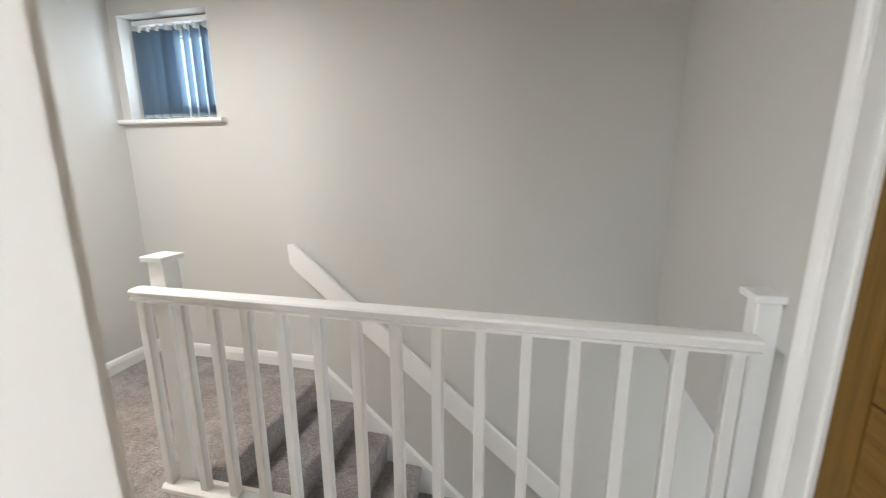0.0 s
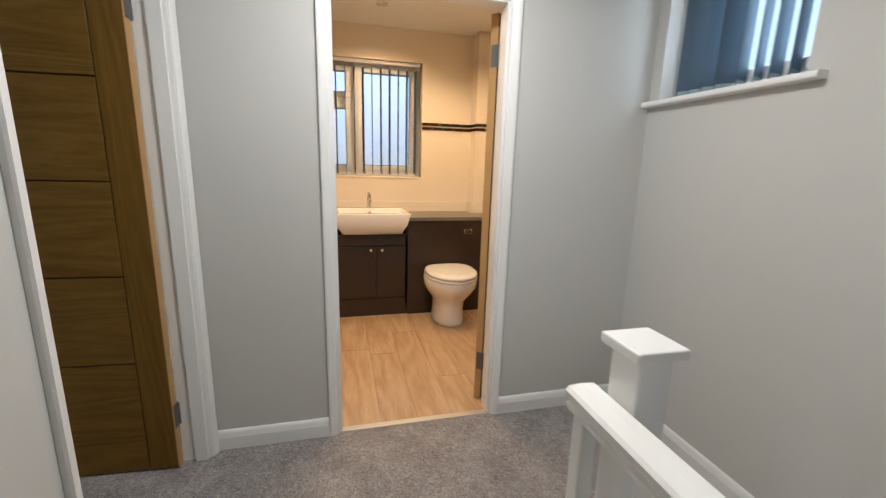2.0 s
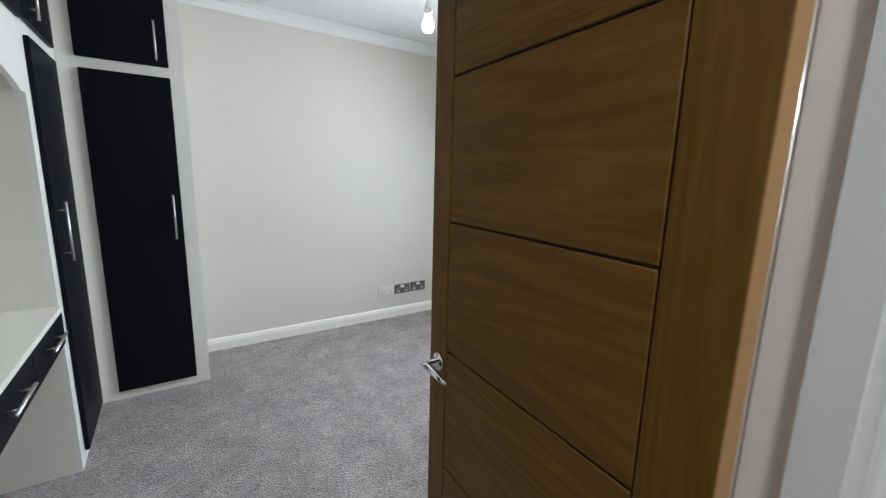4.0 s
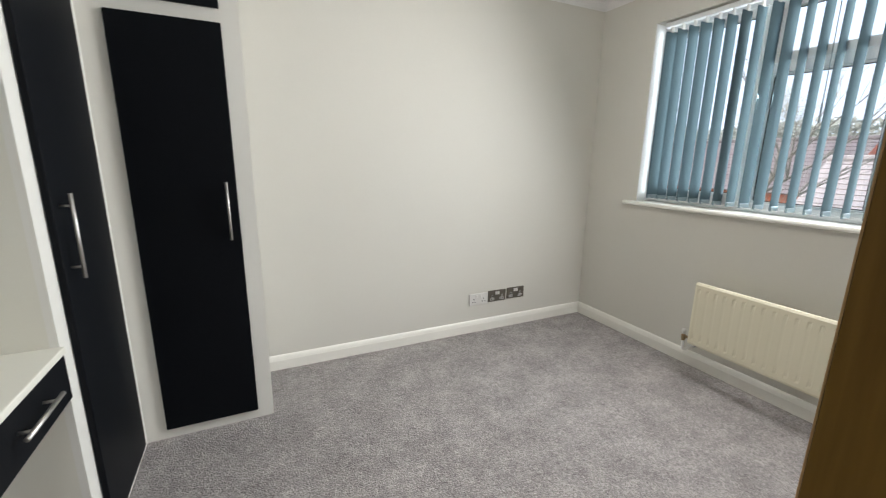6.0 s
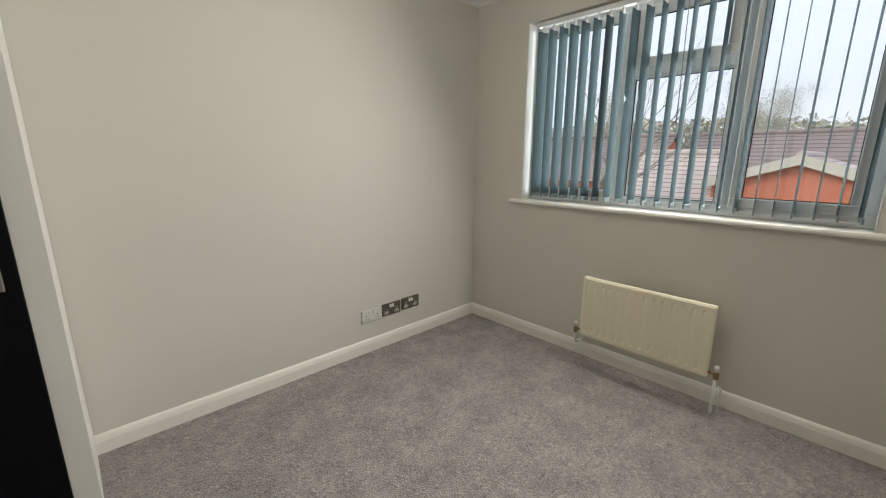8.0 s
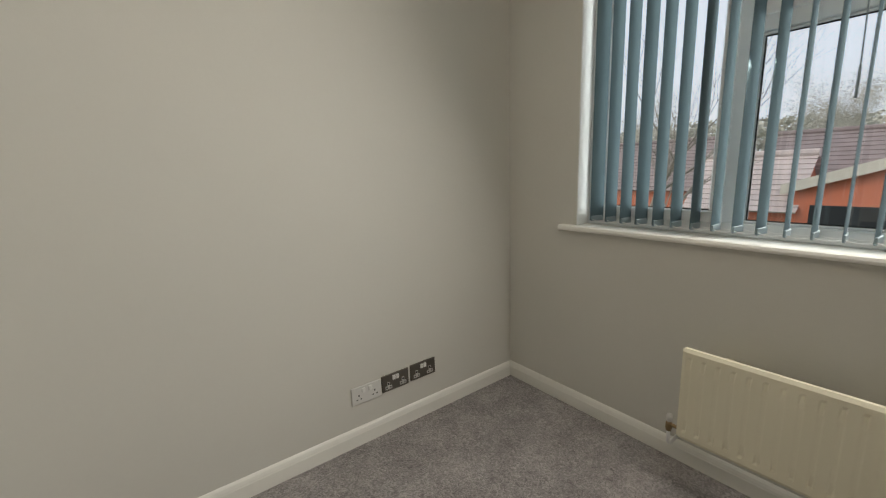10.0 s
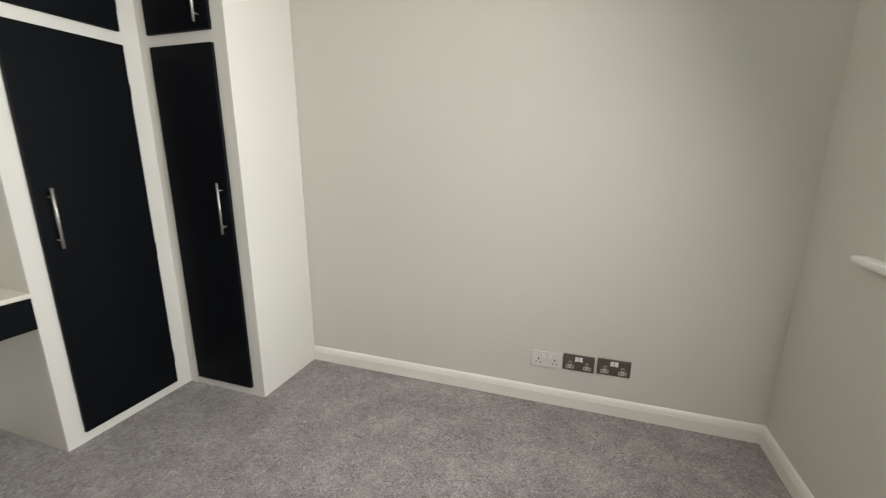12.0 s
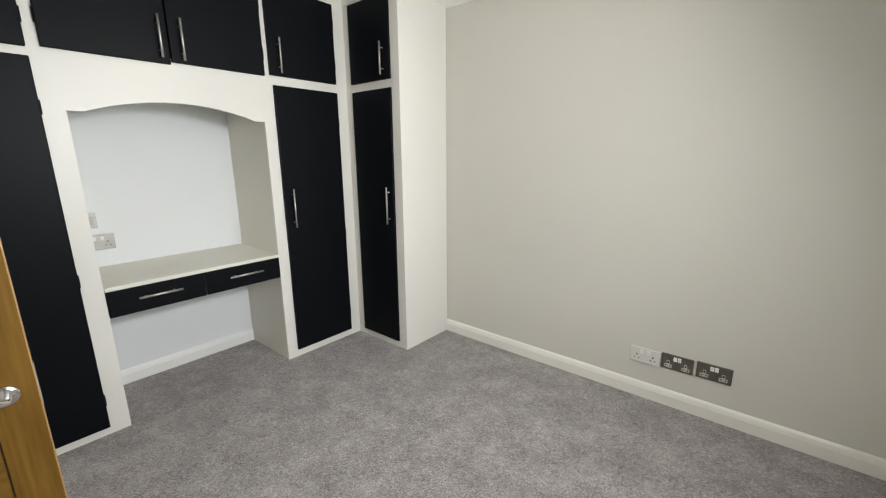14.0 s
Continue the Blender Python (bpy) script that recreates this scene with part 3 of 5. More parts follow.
# ---- doors: oak leaves with five panels, hinged at the origin, running along +x, 0.04 thick towards +y ----
def oak_door(name, hinge, turn, width, label, stiles=(0.105, 0.105)):
    m = Matrix.Translation(hinge) @ Matrix.Rotation(radians(turn), 4, 'Z')
    t = thing(name, hinge, label, "door")
    z0, z1, g = 0.008, 1.985, 0.005
    s, s2 = stiles
    cuts = [z0, 0.487, 0.842, 1.197, 1.552, z1]
    part("stile", one((0, 0.0, z0), (s - 0.004, 0.04, z1), 0.0015, m, 1), OAK, t)
    part("stile", one((width - s2 + 0.004, 0.0, z0), (width, 0.04, z1), 0.0015, m, 1), OAK, t)
    for a, b in zip(cuts, cuts[1:]):
        part("panel", one((s, 0.0, a + (g if a > z0 else 0)), (width - s2, 0.04, b - (g if b < z1 else 0) * 0.2), 0.002, m, 1), OAK_CROSS, t)
    part("core", one((s - 0.006, 0.007, z0 + 0.002), (width - s2 + 0.006, 0.033, z1 - 0.002), 0, m), GROOVE, t, "dark shadow grooves between panels")
    part("lipping", boxes(((-0.002, 0.001, z0), (0.0, 0.039, z1)), ((width, 0.001, z0), (width + 0.002, 0.039, z1)), m=m), OAK_EDGE, t, "pale oak edge")
    for z in (0.235, 1.80):
        bm = boxes(((-0.004, -0.001, z - 0.05), (-0.001, 0.031, z + 0.05)), m=m)
        tube(bm, [m @ Vector((-0.003, -0.006, z - 0.05)), m @ Vector((-0.003, -0.006, z + 0.05))], 0.007)
        part("hinge", bm, HINGE, t, "brushed steel butt hinge")
    for y, d in ((0.0, -1), (0.04, 1)):
        bm = bmesh.new()
        c = m @ Vector((width - 0.055, y, 0.80))
        out = (m.to_3x3() @ Vector((0, d, 0)))
        lathe(bm, c, [(0.001, 0.0), (0.026, 0.0), (0.026, 0.006), (0.023, 0.009), (0.010, 0.009), (0.010, 0.045), (0.001, 0.045)], 20, out)
        rose = part("door_handle", bm, CHROME, t, "polished chrome lever handle", True)
        bm = bmesh.new()
        p = [m @ Vector((width - 0.055 - u, y + d * (0.048 + v), 0.80 + w)) for u, v, w in ((-0.008, 0, 0), (0.02, 0.002, 0.003), (0.05, 0.004, 0.004), (0.085, 0.0, -0.002), (0.11, -0.008, -0.008))]
        tube(bm, p, [0.008, 0.010, 0.0095, 0.008, 0.006], 10)
        part("lever", bm, CHROME, rose, "", True)
    part("latch_plate", boxes(((width + 0.002, 0.008, 0.74), (width + 0.0035, 0.032, 0.86)), m=m), STEEL, t)
    return t


oak_door("door_bedroom", (ED[0] + 0.004, PART_S - 0.008, 0), -94.0, 0.765, "five-panel oak veneer bedroom door standing open", (0.11, 0.09))
oak_door("door_bathroom", (-0.132, BD[1] - 0.004, 0), 135, 0.762, "oak veneer bathroom door standing open")
oak_door("door_front_room", (FD[1] - 0.004, PART_S - 0.004, 0), -92, 0.755, "oak veneer front room door standing open")
oak_door("door_box_room", (EAST + 0.056, GD[1] - 0.003, 0), -90, 0.754, "closed oak veneer door at the end of the landing")

# ---- balustrade ----
bal = thing("balustrade", (2.2, -1.03, 0), "white painted landing balustrade with square spindles", "balustrade")
RAIL = [(u, v * 0.73) for u, v in [(-0.03, 0.0), (0.03, 0.0), (0.03, 0.012), (0.024, 0.016), (0.024, 0.026), (0.032, 0.032), (0.034, 0.05), (0.028, 0.06), (0.0, 0.063), (-0.028, 0.06), (-0.034, 0.05), (-0.032, 0.032), (-0.024, 0.026), (-0.024, 0.016), (-0.03, 0.012)]]
bm = bmesh.new()
sweep(bm, RAIL, (1.172, -1.045, 0.837), (3.24, -1.045, 0.837), (0, -1, 0))
part("handrail", bm, GLOSS, bal)
bm = bmesh.new()
sweep(bm, [(-0.032, 0), (0.032, 0), (0.032, 0.018), (0.02, 0.03), (-0.02, 0.03), (-0.032, 0.018)], (1.172, -1.045, 0.0), (3.24, -1.045, 0.0), (0, -1, 0))
part("base_rail", bm, GLOSS, bal)
for i in range(15):
    x = 1.198 + i * 0.1403 + (0.032 if i else 0)
    part("spindle", one((x - 0.0175, -1.0625, 0.03), (x + 0.0175, -1.0275, 0.838), 0.003, None, 1), GLOSS, bal)
for x, y, half in ((1.237, -0.972, 0.036), (3.262, -1.0, 0.03)):
    post = part("newel_post", one((x - half, y - half, -0.2), (x + half, y + half, 0.975), 0.004), GLOSS, bal)
    bm = bmesh.new()
    w = half + 0.016
    box(bm, (x - w, y - w, 0.975), (x + w, y + w, 0.997), 0.004)
    part("newel_cap", bm, GLOSS, post)

# handrail board on the stair wall
wr = thing("wall_handrail", (1.2, -0.05, 0.8), "white painted plank handrail fixed to the stair wall", "handrail")
K = 0.863
outline = [(1.165, 0.852), (1.205, 0.857), (4.0, 0.857 - 2.795 * K), (4.0, 0.697 - 2.795 * K), (1.205, 0.697), (1.172, 0.735)]
bm = bmesh.new()
back = [bm.verts.new((x, -0.04, z)) for x, z in outline]
front = [bm.verts.new((x, -0.068, z)) for x, z in outline]
bm.faces.new(back)
bm.faces.new(front[::-1])
for i in range(6):
    bm.faces.new((back[i], front[i], front[(i + 1) % 6], back[(i + 1) % 6]))
bmesh.ops.bevel(bm, geom=[e for e in bm.edges if abs(e.verts[0].co.y - e.verts[1].co.y) < 0.001 and e.verts[0].co.y < -0.06], offset=0.004, segments=2, affect='EDGES')
part("rail_board", bm, GLOSS, wr)
p0, d = Vector((1.205, -0.05, 0.777)), Vector((1, 0, -K)).normalized()
for i in range(4):
    c = p0 + d * (0.35 + 0.9 * i)
    part("bracket", boxes(((c.x - 0.02, -0.041, c.z - 0.03), (c.x + 0.02, 0.0, c.z + 0.03)), bevel=0.003), GLOSS, wr)


# ---- windows ----
def bars(rows, depth0, depth1, axis):
    bm = bmesh.new()
    for a0, z0, a1, z1 in rows:
        lo, hi = ((depth0, a0, z0), (depth1, a1, z1)) if axis == 'y' else ((a0, depth0, z0), (a1, depth1, z1))
        box(bm, lo, hi, 0.004, None, 1)
    return bm


def ring(a0, z0, a1, z1, w):
    return [(a0, z0, a1, z0 + w), (a0, z1 - w, a1, z1), (a0, z0 + w, a0 + w, z1 - w), (a1 - w, z0 + w, a1, z1 - w)]


def window(name, axis, face, sign, a0, a1, z0, z1, mullions, transoms, lights, glass, label, deep=0.10):
    """A plastic window set deep inside a wall's face: mullions (a0, a1), transoms (a0, a1, z0, z1), lights (a0, a1, z0, z1, opens)."""
    mid = (a0 + a1) / 2
    at = (face - sign * deep, mid, z0) if axis == 'y' else (mid, face - sign * deep, z0)
    t = thing(name, at, label, "window", kind="structure")
    d0, d1 = sorted((face - sign * deep, face - sign * (deep + 0.06)))
    e0, e1 = sorted((face - sign * (deep - 0.012), face - sign * (deep + 0.04)))
    g0, g1 = sorted((face - sign * (deep + 0.02), face - sign * (deep + 0.026)))
    part("window_frame", bars(ring(a0, z0, a1, z1, 0.055), d0, d1, axis), UPVC, t)
    for b0, b1 in mullions:
        part("mullion", bars([(b0, z0 + 0.055, b1, z1 - 0.055)], d0, d1, axis), UPVC, t)
    for b0, b1, c0, c1 in transoms:
        part("transom", bars([(b0, c0, b1, c1)], d0, d1, axis), UPVC, t)
    for b0, b1, c0, c1, opens in lights:
        if opens:
            holder = part("sash", bars(ring(b0 - 0.006, c0 - 0.006, b1 + 0.006, c1 + 0.006, 0.048), e0, e1, axis), UPVC, t)
            part("gasket", bars(ring(b0 + 0.041, c0 + 0.041, b1 - 0.041, c1 - 0.041, 0.005), min(g0, g1) - 0.002, max(g0, g1) + 0.004, axis), DARK_HOLE, holder, "black rubber glazing gasket")
            k = 0.038
        else:
            holder = part("glazing_bead", bars(ring(b0 - 0.002, c0 - 0.002, b1 + 0.002, c1 + 0.002, 0.012), d0 + 0.012, d1 - 0.012, axis), UPVC, t)
            part("gasket", bars(ring(b0 + 0.009, c0 + 0.009, b1 - 0.009, c1 - 0.009, 0.005), min(g0, g1) - 0.002, max(g0, g1) + 0.004, axis), DARK_HOLE, holder, "black rubber glazing gasket")
            k = 0.006
        lo, hi = ((g0, b0 + k, c0 + k), (g1, b1 - k, c1 - k)) if axis == 'y' else ((b0 + k, g0, c0 + k), (b1 - k, g1, c1 - k))
        pane = part("pane", one(lo, hi), glass, holder)
        pane.visible_shadow = False
    return t


window("window_bedroom", 'y', BED_W, 1, -4.80, -3.035, 1.0, 2.15, ((-4.20, -4.13), (-3.637, -3.57)), ((-4.13, -3.637, 1.74, 1.80),),
       ((-4.745, -4.20, 1.055, 2.095, True), (-4.13, -3.637, 1.055, 1.74, False), (-4.13, -3.637, 1.80, 2.095, True), (-3.57, -3.09, 1.055, 2.095, True)), CLEAR, "wide white plastic bedroom window of three lights")
structure("window_reveal_bedroom", boxes(((BED_W - 0.098, -4.799, 1.002), (BED_W + 0.001, -4.794, 2.146)), ((BED_W - 0.098, -3.041, 1.002), (BED_W + 0.001, -3.036, 2.146))), GLOSS, "white painted side reveals of the bedroom window", "window reveal")
window("window_landing", 'x', 0.0, -1, 0.065, 0.715, 1.615, 2.235, (), (), ((0.12, 0.66, 1.67, 2.18, True),), FROSTED, "small white plastic window high on the stair wall", 0.16)
window("window_bath", 'y', BATH_W, 1, -1.8, -0.765, 1.165, 2.155, ((-1.39, -1.33),), ((-1.745, -1.39, 1.79, 1.85),),
       ((-1.745, -1.39, 1.22, 1.79, True), (-1.745, -1.39, 1.85, 2.10, True), (-1.33, -0.82, 1.22, 2.10, True)), FROSTED, "frosted white plastic bathroom window")

SILL = [(-0.095, 0), (0.036, 0), (0.042, 0.004), (0.044, 0.012), (0.042, 0.022), (0.036, 0.026), (-0.095, 0.026)]
bm = bmesh.new()
sweep(bm, [(u, v) for u, v in SILL if u > -0.01] + [(0.0, 0.026), (0.0, 0)], (BED_W, -4.88, 0.975), (BED_W, -2.93, 0.975), (1, 0, 0))
box(bm, (BED_W - 0.10, -4.798, 0.977), (BED_W + 0.001, -3.037, 1.0005))
structure("window_sill_bedroom", bm, CREAM_TRIM, "white painted bedroom window board with rounded nose", "window sill")
bm = bmesh.new()
sweep(bm, [(u, v) for u, v in SILL if u > -0.01] + [(0.0, 0.026), (0.0, 0)], (0.0, 0.0, 1.59), (0.777, 0.0, 1.59), (0, -1, 0))
box(bm, (0.067, -0.001, 1.592), (0.713, 0.16, 1.6155))
structure("window_sill_landing", bm, GLOSS, "white painted sill of the landing window", "window sill")
structure("window_sill_bath", one((BATH_W - 0.1, -1.798, 1.15), (BATH_W + 0.006, -0.767, 1.168), 0.003), TILE, "tiled sill of the bathroom window", "window sill")


def vertical_blind(name, axis, depth, a0, a1, z0, z1, count, angle, mat, label, jitter=6.0, width=0.089, seed=1):
    rnd = random.Random(seed)
    at = (depth, (a0 + a1) / 2, z0) if axis == 'y' else ((a0 + a1) / 2, depth, z0)
    t = thing(name, at, label, "blind")
    lo, hi = ((depth - 0.02, a0, z1), (depth + 0.02, a1, z1 + 0.028)) if axis == 'y' else ((a0, depth - 0.02, z1), (a1, depth + 0.02, z1 + 0.028))
    part("headrail", one(lo, hi, 0.003), UPVC, t)
    hooks = []
    for i in range(count):
        a = a0 + 0.04 + (a1 - a0 - 0.08) * i / (count - 1)
        turn = (angle(i, count) if callable(angle) else angle) + rnd.uniform(-jitter, jitter)
        place = (depth, a, 0) if axis == 'y' else (a, depth, 0)
        m = Matrix.Translation(place) @ Matrix.Rotation(radians(turn), 4, 'Z')
        bm = bmesh.new()
        cols = []
        for k in range(7):
            u = -width / 2 + width * k / 6
            bow = 0.004 * (1 - (2 * k / 6 - 1) ** 2)
            cols.append([bm.verts.new(m @ Vector((u, bow + e, z))) for z, e in ((z0, 0), (z1 - 0.03, 0), (z1 - 0.03, 0.0008), (z0, 0.0008))])
        for p, q in zip(cols, cols[1:]):
            for r in range(4):
                bm.faces.new((p[r], p[(r + 1) % 4], q[(r + 1) % 4], q[r]))
        bm.faces.new(cols[0][::-1])
        bm.faces.new(cols[-1])
        slat = part("slat", bm, mat, t)
        bm = one((-width / 2 + 0.006, 0.0, z0 - 0.004), (width / 2 - 0.006, 0.007, z0 + 0.022), 0.002, m, 1)
        part("weight", bm, WEIGHT, slat)
        bm = one((-0.012, 0.0, z1 - 0.034), (0.012, 0.006, z1 + 0.002), 0.001, m, 1)
        part("carrier", bm, PLASTIC, slat)
        hooks.append([m @ Vector((e * (width / 2 - 0.01), 0.004, z0 + 0.006)) for e in (-1, 1)])
    for p, q in zip(hooks, hooks[1:]):
        for e in (0, 1):
            mid = (p[e] + q[e]) / 2 - Vector((0, 0, 0.016))
            pts = [p[e] * (1 - s) ** 2 + mid * 2 * s * (1 - s) + q[e] * s * s for s in (0, 0.25, 0.5, 0.75, 1)]
            part("bead_chain", tube(bmesh.new(), pts, 0.0014, 5), CHAIN, t)
    return t


def window_handle(y, z, x=BED_W - 0.086):
    h = thing("window_handle", (x, y, z), "white lever handle on the bedroom window sash", "window handle", "window handles")
    part("base", one((x, y - 0.009, z - 0.028), (x + 0.009, y + 0.009, z + 0.028), 0.003), UPVC, h)
    part("lever", tube(bmesh.new(), [(x + 0.008, y, z), (x + 0.028, y, z), (x + 0.032, y + 0.004, z - 0.03), (x + 0.030, y + 0.006, z - 0.10)], [0.006, 0.006, 0.005, 0.004], 8), UPVC, h, "", True)


window_handle(-4.222, 1.50)
window_handle(-3.552, 1.50)
wand = thing("blind_wand", (BED_W - 0.03, -3.84, 1.5), "grey plastic wand hanging from the vertical blind", "blind wand")
part("rod", tube(bmesh.new(), [(BED_W - 0.03, -3.86, 2.115), (BED_W - 0.028, -3.85, 1.56)], 0.0022, 6), WEIGHT, wand)
part("tassel", lathe(bmesh.new(), (BED_W - 0.028, -3.85, 1.47), [(0.001, 0), (0.004, 0.002), (0.004, 0.07), (0.003, 0.095), (0.001, 0.096)], 10), WEIGHT, wand, "", True)
vertical_blind("vertical_blind_bedroom", 'y', BED_W - 0.045, -4.755, -3.05, 1.03, 2.115, 23, lambda i, c: 15 * i / (c - 1) - 8, BLIND, "blue-grey fabric vertical blind turned open in the bedroom window", 4.5)
vertical_blind("vertical_blind_landing", 'x', 0.105, 0.075, 0.705, 1.64, 2.20, 9, lambda i, c: 36 if i < 4 else 106, BLIND_DARK, "slate blue fabric vertical blind in the landing window", 6, 0.089, 5)
vertical_blind("vertical_blind_bath", 'y', BATH_W - 0.045, -1.785, -0.78, 1.19, 2.125, 13, 4, BLIND_DARK, "slate grey fabric vertical blind in the bathroom window", 4, 0.089, 9)
# ---- bedroom: fitted furniture ----
FX, FY = 1.059, -4.793           # fronts of the two wings
SIDE = 0.527                     # side of the short wing


def bar_handle(p0, p1, out, parent, stand=0.028):
    p0, p1, out = Vector(p0), Vector(p1), Vector(out)
    d = (p1 - p0).normalized()
    bm = tube(bmesh.new(), [p0 + out * stand, p1 + out * stand], 0.0058, 10)
    for p in (p0 + d * 0.035, p1 - d * 0.035):
        tube(bm, [p, p + out * stand], 0.004, 8)
    return part("handle", bm, STEEL, parent, "brushed steel bar handle", True)


def flap_x(parent, y0, y1, z0, z1, name="door", handle=None, hinge_y=None):
    """A black door on the long wing, facing -x."""
    door = part(name, one((FX - 0.019, y0, z0), (FX - 0.001, y1, z1), 0.004), BLACK_BOARD, parent, "matt black painted " + name.replace("_", " "))
    if handle:
        bar_handle((FX - 0.019, handle[0], handle[1]), (FX - 0.019, handle[2], handle[3]), (-1, 0, 0), door)
    if hinge_y is not None:
        for z in (z0 + 0.12, z1 - 0.12) if z1 - z0 < 0.8 else (z0 + 0.15, (z0 + z1) / 2 - 0.1, z1 - 0.2):
            part("hinge", tube(bmesh.new(), [(FX - 0.012, hinge_y, z - 0.03), (FX - 0.012, hinge_y, z + 0.03)], 0.004, 8), BLACK_BOARD, door)
    return door


# wardrobe of the long wing, beside the corner
A0, A1, UT = -4.172, -3.274, 2.36     # alcove along y, top of the units
w = thing("fitted_wardrobe", (1.3, -4.45, 0), "white framed fitted wardrobe with matt black doors and bar handle", "wardrobe", "fitted bedroom furniture")
part("face_frame", boxes(((FX, -4.806, 0.0), (FX + 0.02, A0, 0.06)), ((FX, -4.806, 0.06), (FX + 0.02, -4.69, UT)), ((FX, -4.25, 0.06), (FX + 0.02, A0, UT)), ((FX, -4.69, 1.785), (FX + 0.02, -4.25, 1.86)), ((FX, -4.69, 2.335), (FX + 0.02, -4.25, UT))), WHITE_BOARD, w)
part("side_panel", boxes(((FX + 0.02, A0 - 0.018, 0.0), (ALC - 0.003, A0, UT))), CREAM_BOARD, w, "cream painted side of the alcove")
flap_x(w, -4.70, -4.242, 0.053, 1.795, "door", (-4.294, 0.917, -4.294, 1.168), -4.701)
flap_x(w, -4.697, -4.226, 1.85, 2.343, "upper_door", (-4.287, 1.865, -4.287, 2.063), -4.698)
# wardrobe of the short wing
w = thing("fitted_wardrobe", (0.8, -5.0, 0), "narrow white framed corner wardrobe with matt black doors", "wardrobe", "fitted bedroom furniture")
part("face_frame", boxes(((SIDE, FY - 0.02, 0.0), (FX, FY, 0.06)), ((SIDE, FY - 0.02, 0.06), (0.605, FY, UT)), ((0.968, FY - 0.02, 0.06), (FX, FY, UT)), ((0.605, FY - 0.02, 1.79), (0.968, FY, 1.86)), ((0.605, FY - 0.02, 2.335), (0.968, FY, UT))), WHITE_BOARD, w)
part("side_panel", boxes(((SIDE, BED_S + 0.003, 0.0), (SIDE + 0.018, FY - 0.02, UT))), WHITE_BOARD, w)
door = part("door", one((0.596, FY + 0.001, 0.052), (0.977, FY + 0.019, 1.797), 0.004), BLACK_BOARD, w, "matt black painted door")
bar_handle((0.634, FY + 0.019, 0.918), (0.634, FY + 0.019, 1.168), (0, 1, 0), door)
door = part("upper_door", one((0.598, FY + 0.001, 1.85), (0.984, FY + 0.019, 2.343), 0.004), BLACK_BOARD, w, "matt black painted upper door")
bar_handle((0.650, FY + 0.019, 1.875), (0.650, FY + 0.019, 2.068), (0, 1, 0), door)
# wardrobe of the long wing, near the door
w = thing("fitted_wardrobe", (1.3, -2.7, 0), "white framed fitted wardrobe with tall matt black door", "wardrobe", "fitted bedroom furniture")
part("face_frame", boxes(((FX, A1, 0.0), (FX + 0.02, PART_S - 0.003, 0.055)), ((FX, A1, 0.055), (FX + 0.02, -3.18, UT)), ((FX, -2.66, 0.055), (FX + 0.02, PART_S - 0.003, UT)), ((FX, -3.18, 1.775), (FX + 0.02, -2.66, 1.83)), ((FX, -3.18, 2.335), (FX + 0.02, -2.66, UT))), WHITE_BOARD, w)
part("side_panel", boxes(((FX + 0.02, A1, 0.0), (ALC - 0.003, A1 + 0.018, UT))), CREAM_BOARD, w, "cream painted side of the alcove")
flap_x(w, -3.19, -2.65, 0.045, 1.785, "door", (-2.71, 0.917, -2.71, 1.168), -3.191)
flap_x(w, -3.188, -2.65, 1.82, 2.343, "upper_door", (-2.71, 1.865, -2.71, 2.063), -3.189)

# bridging cupboard over the alcove, with its arched pelmet
w = thing("bridging_cupboard", (1.3, -3.7, 1.58), "white bridging cupboard with black doors over an arched pelmet", "cupboard", "fitted bedroom furniture")
bm = bmesh.new()
zt, n = 1.86, 30
low = []
for i in range(n + 1):
    y = A0 + (A1 - A0) * i / n
    u = (y - (A0 + A1) / 2) / ((A1 - A0) / 2)
    zz = 1.578 if abs(u) > 0.86 else 1.578 + 0.068 * math.cos(u / 0.86 * math.pi / 2) ** 0.8
    low.append((y, zz))
a = [[bm.verts.new((x, y, z)) for y, z in low] for x in (FX, FX + 0.02)]
b = [[bm.verts.new((x, y, zt)) for y, z in low] for x in (FX, FX + 0.02)]
for i in range(n):
    bm.faces.new((a[0][i], a[0][i + 1], b[0][i + 1], b[0][i]))
    bm.faces.new((a[1][i], b[1][i], b[1][i + 1], a[1][i + 1]))
    bm.faces.new((a[0][i], a[1][i], a[1][i + 1], a[0][i + 1]))
    bm.faces.new((b[0][i], b[0][i + 1], b[1][i + 1], b[1][i]))
bm.faces.new((a[0][0], b[0][0], b[1][0], a[1][0]))
bm.faces.new((a[0][-1], a[1][-1], b[1][-1], b[0][-1]))
part("arched_pelmet", bm, WHITE_BOARD, w)
part("bottom_panel", boxes(((FX + 0.02, A0 + 0.002, 1.76), (ALC - 0.003, A1 - 0.002, 1.778))), CREAM_BOARD, w)
part("top_rail", boxes(((FX, A0, 2.335), (FX + 0.02, A1, UT))), WHITE_BOARD, w)
part("back_filler", boxes(((FX + 0.021, A0 + 0.002, 1.80), (FX + 0.03, A1 - 0.002, 2.335))), BLACK_BOARD, w)
flap_x(w, -4.194, -3.713, 1.84, 2.343, "upper_door", (-3.763, 1.852, -3.763, 2.047), -4.195)
flap_x(w, -3.707, -3.231, 1.828, 2.343, "upper_door", (-3.666, 1.852, -3.666, 2.044), -3.230)
structure("cupboard_cornice", boxes(((FX - 0.004, -4.79, UT), (ALC, PART_S - 0.003, TOP - 0.002)), ((SIDE - 0.002, BED_S + 0.002, UT), (FX - 0.004, FY + 0.004, TOP - 0.002))), WHITE_BOARD, "white filler strip between wardrobes and ceiling", "filler strip")

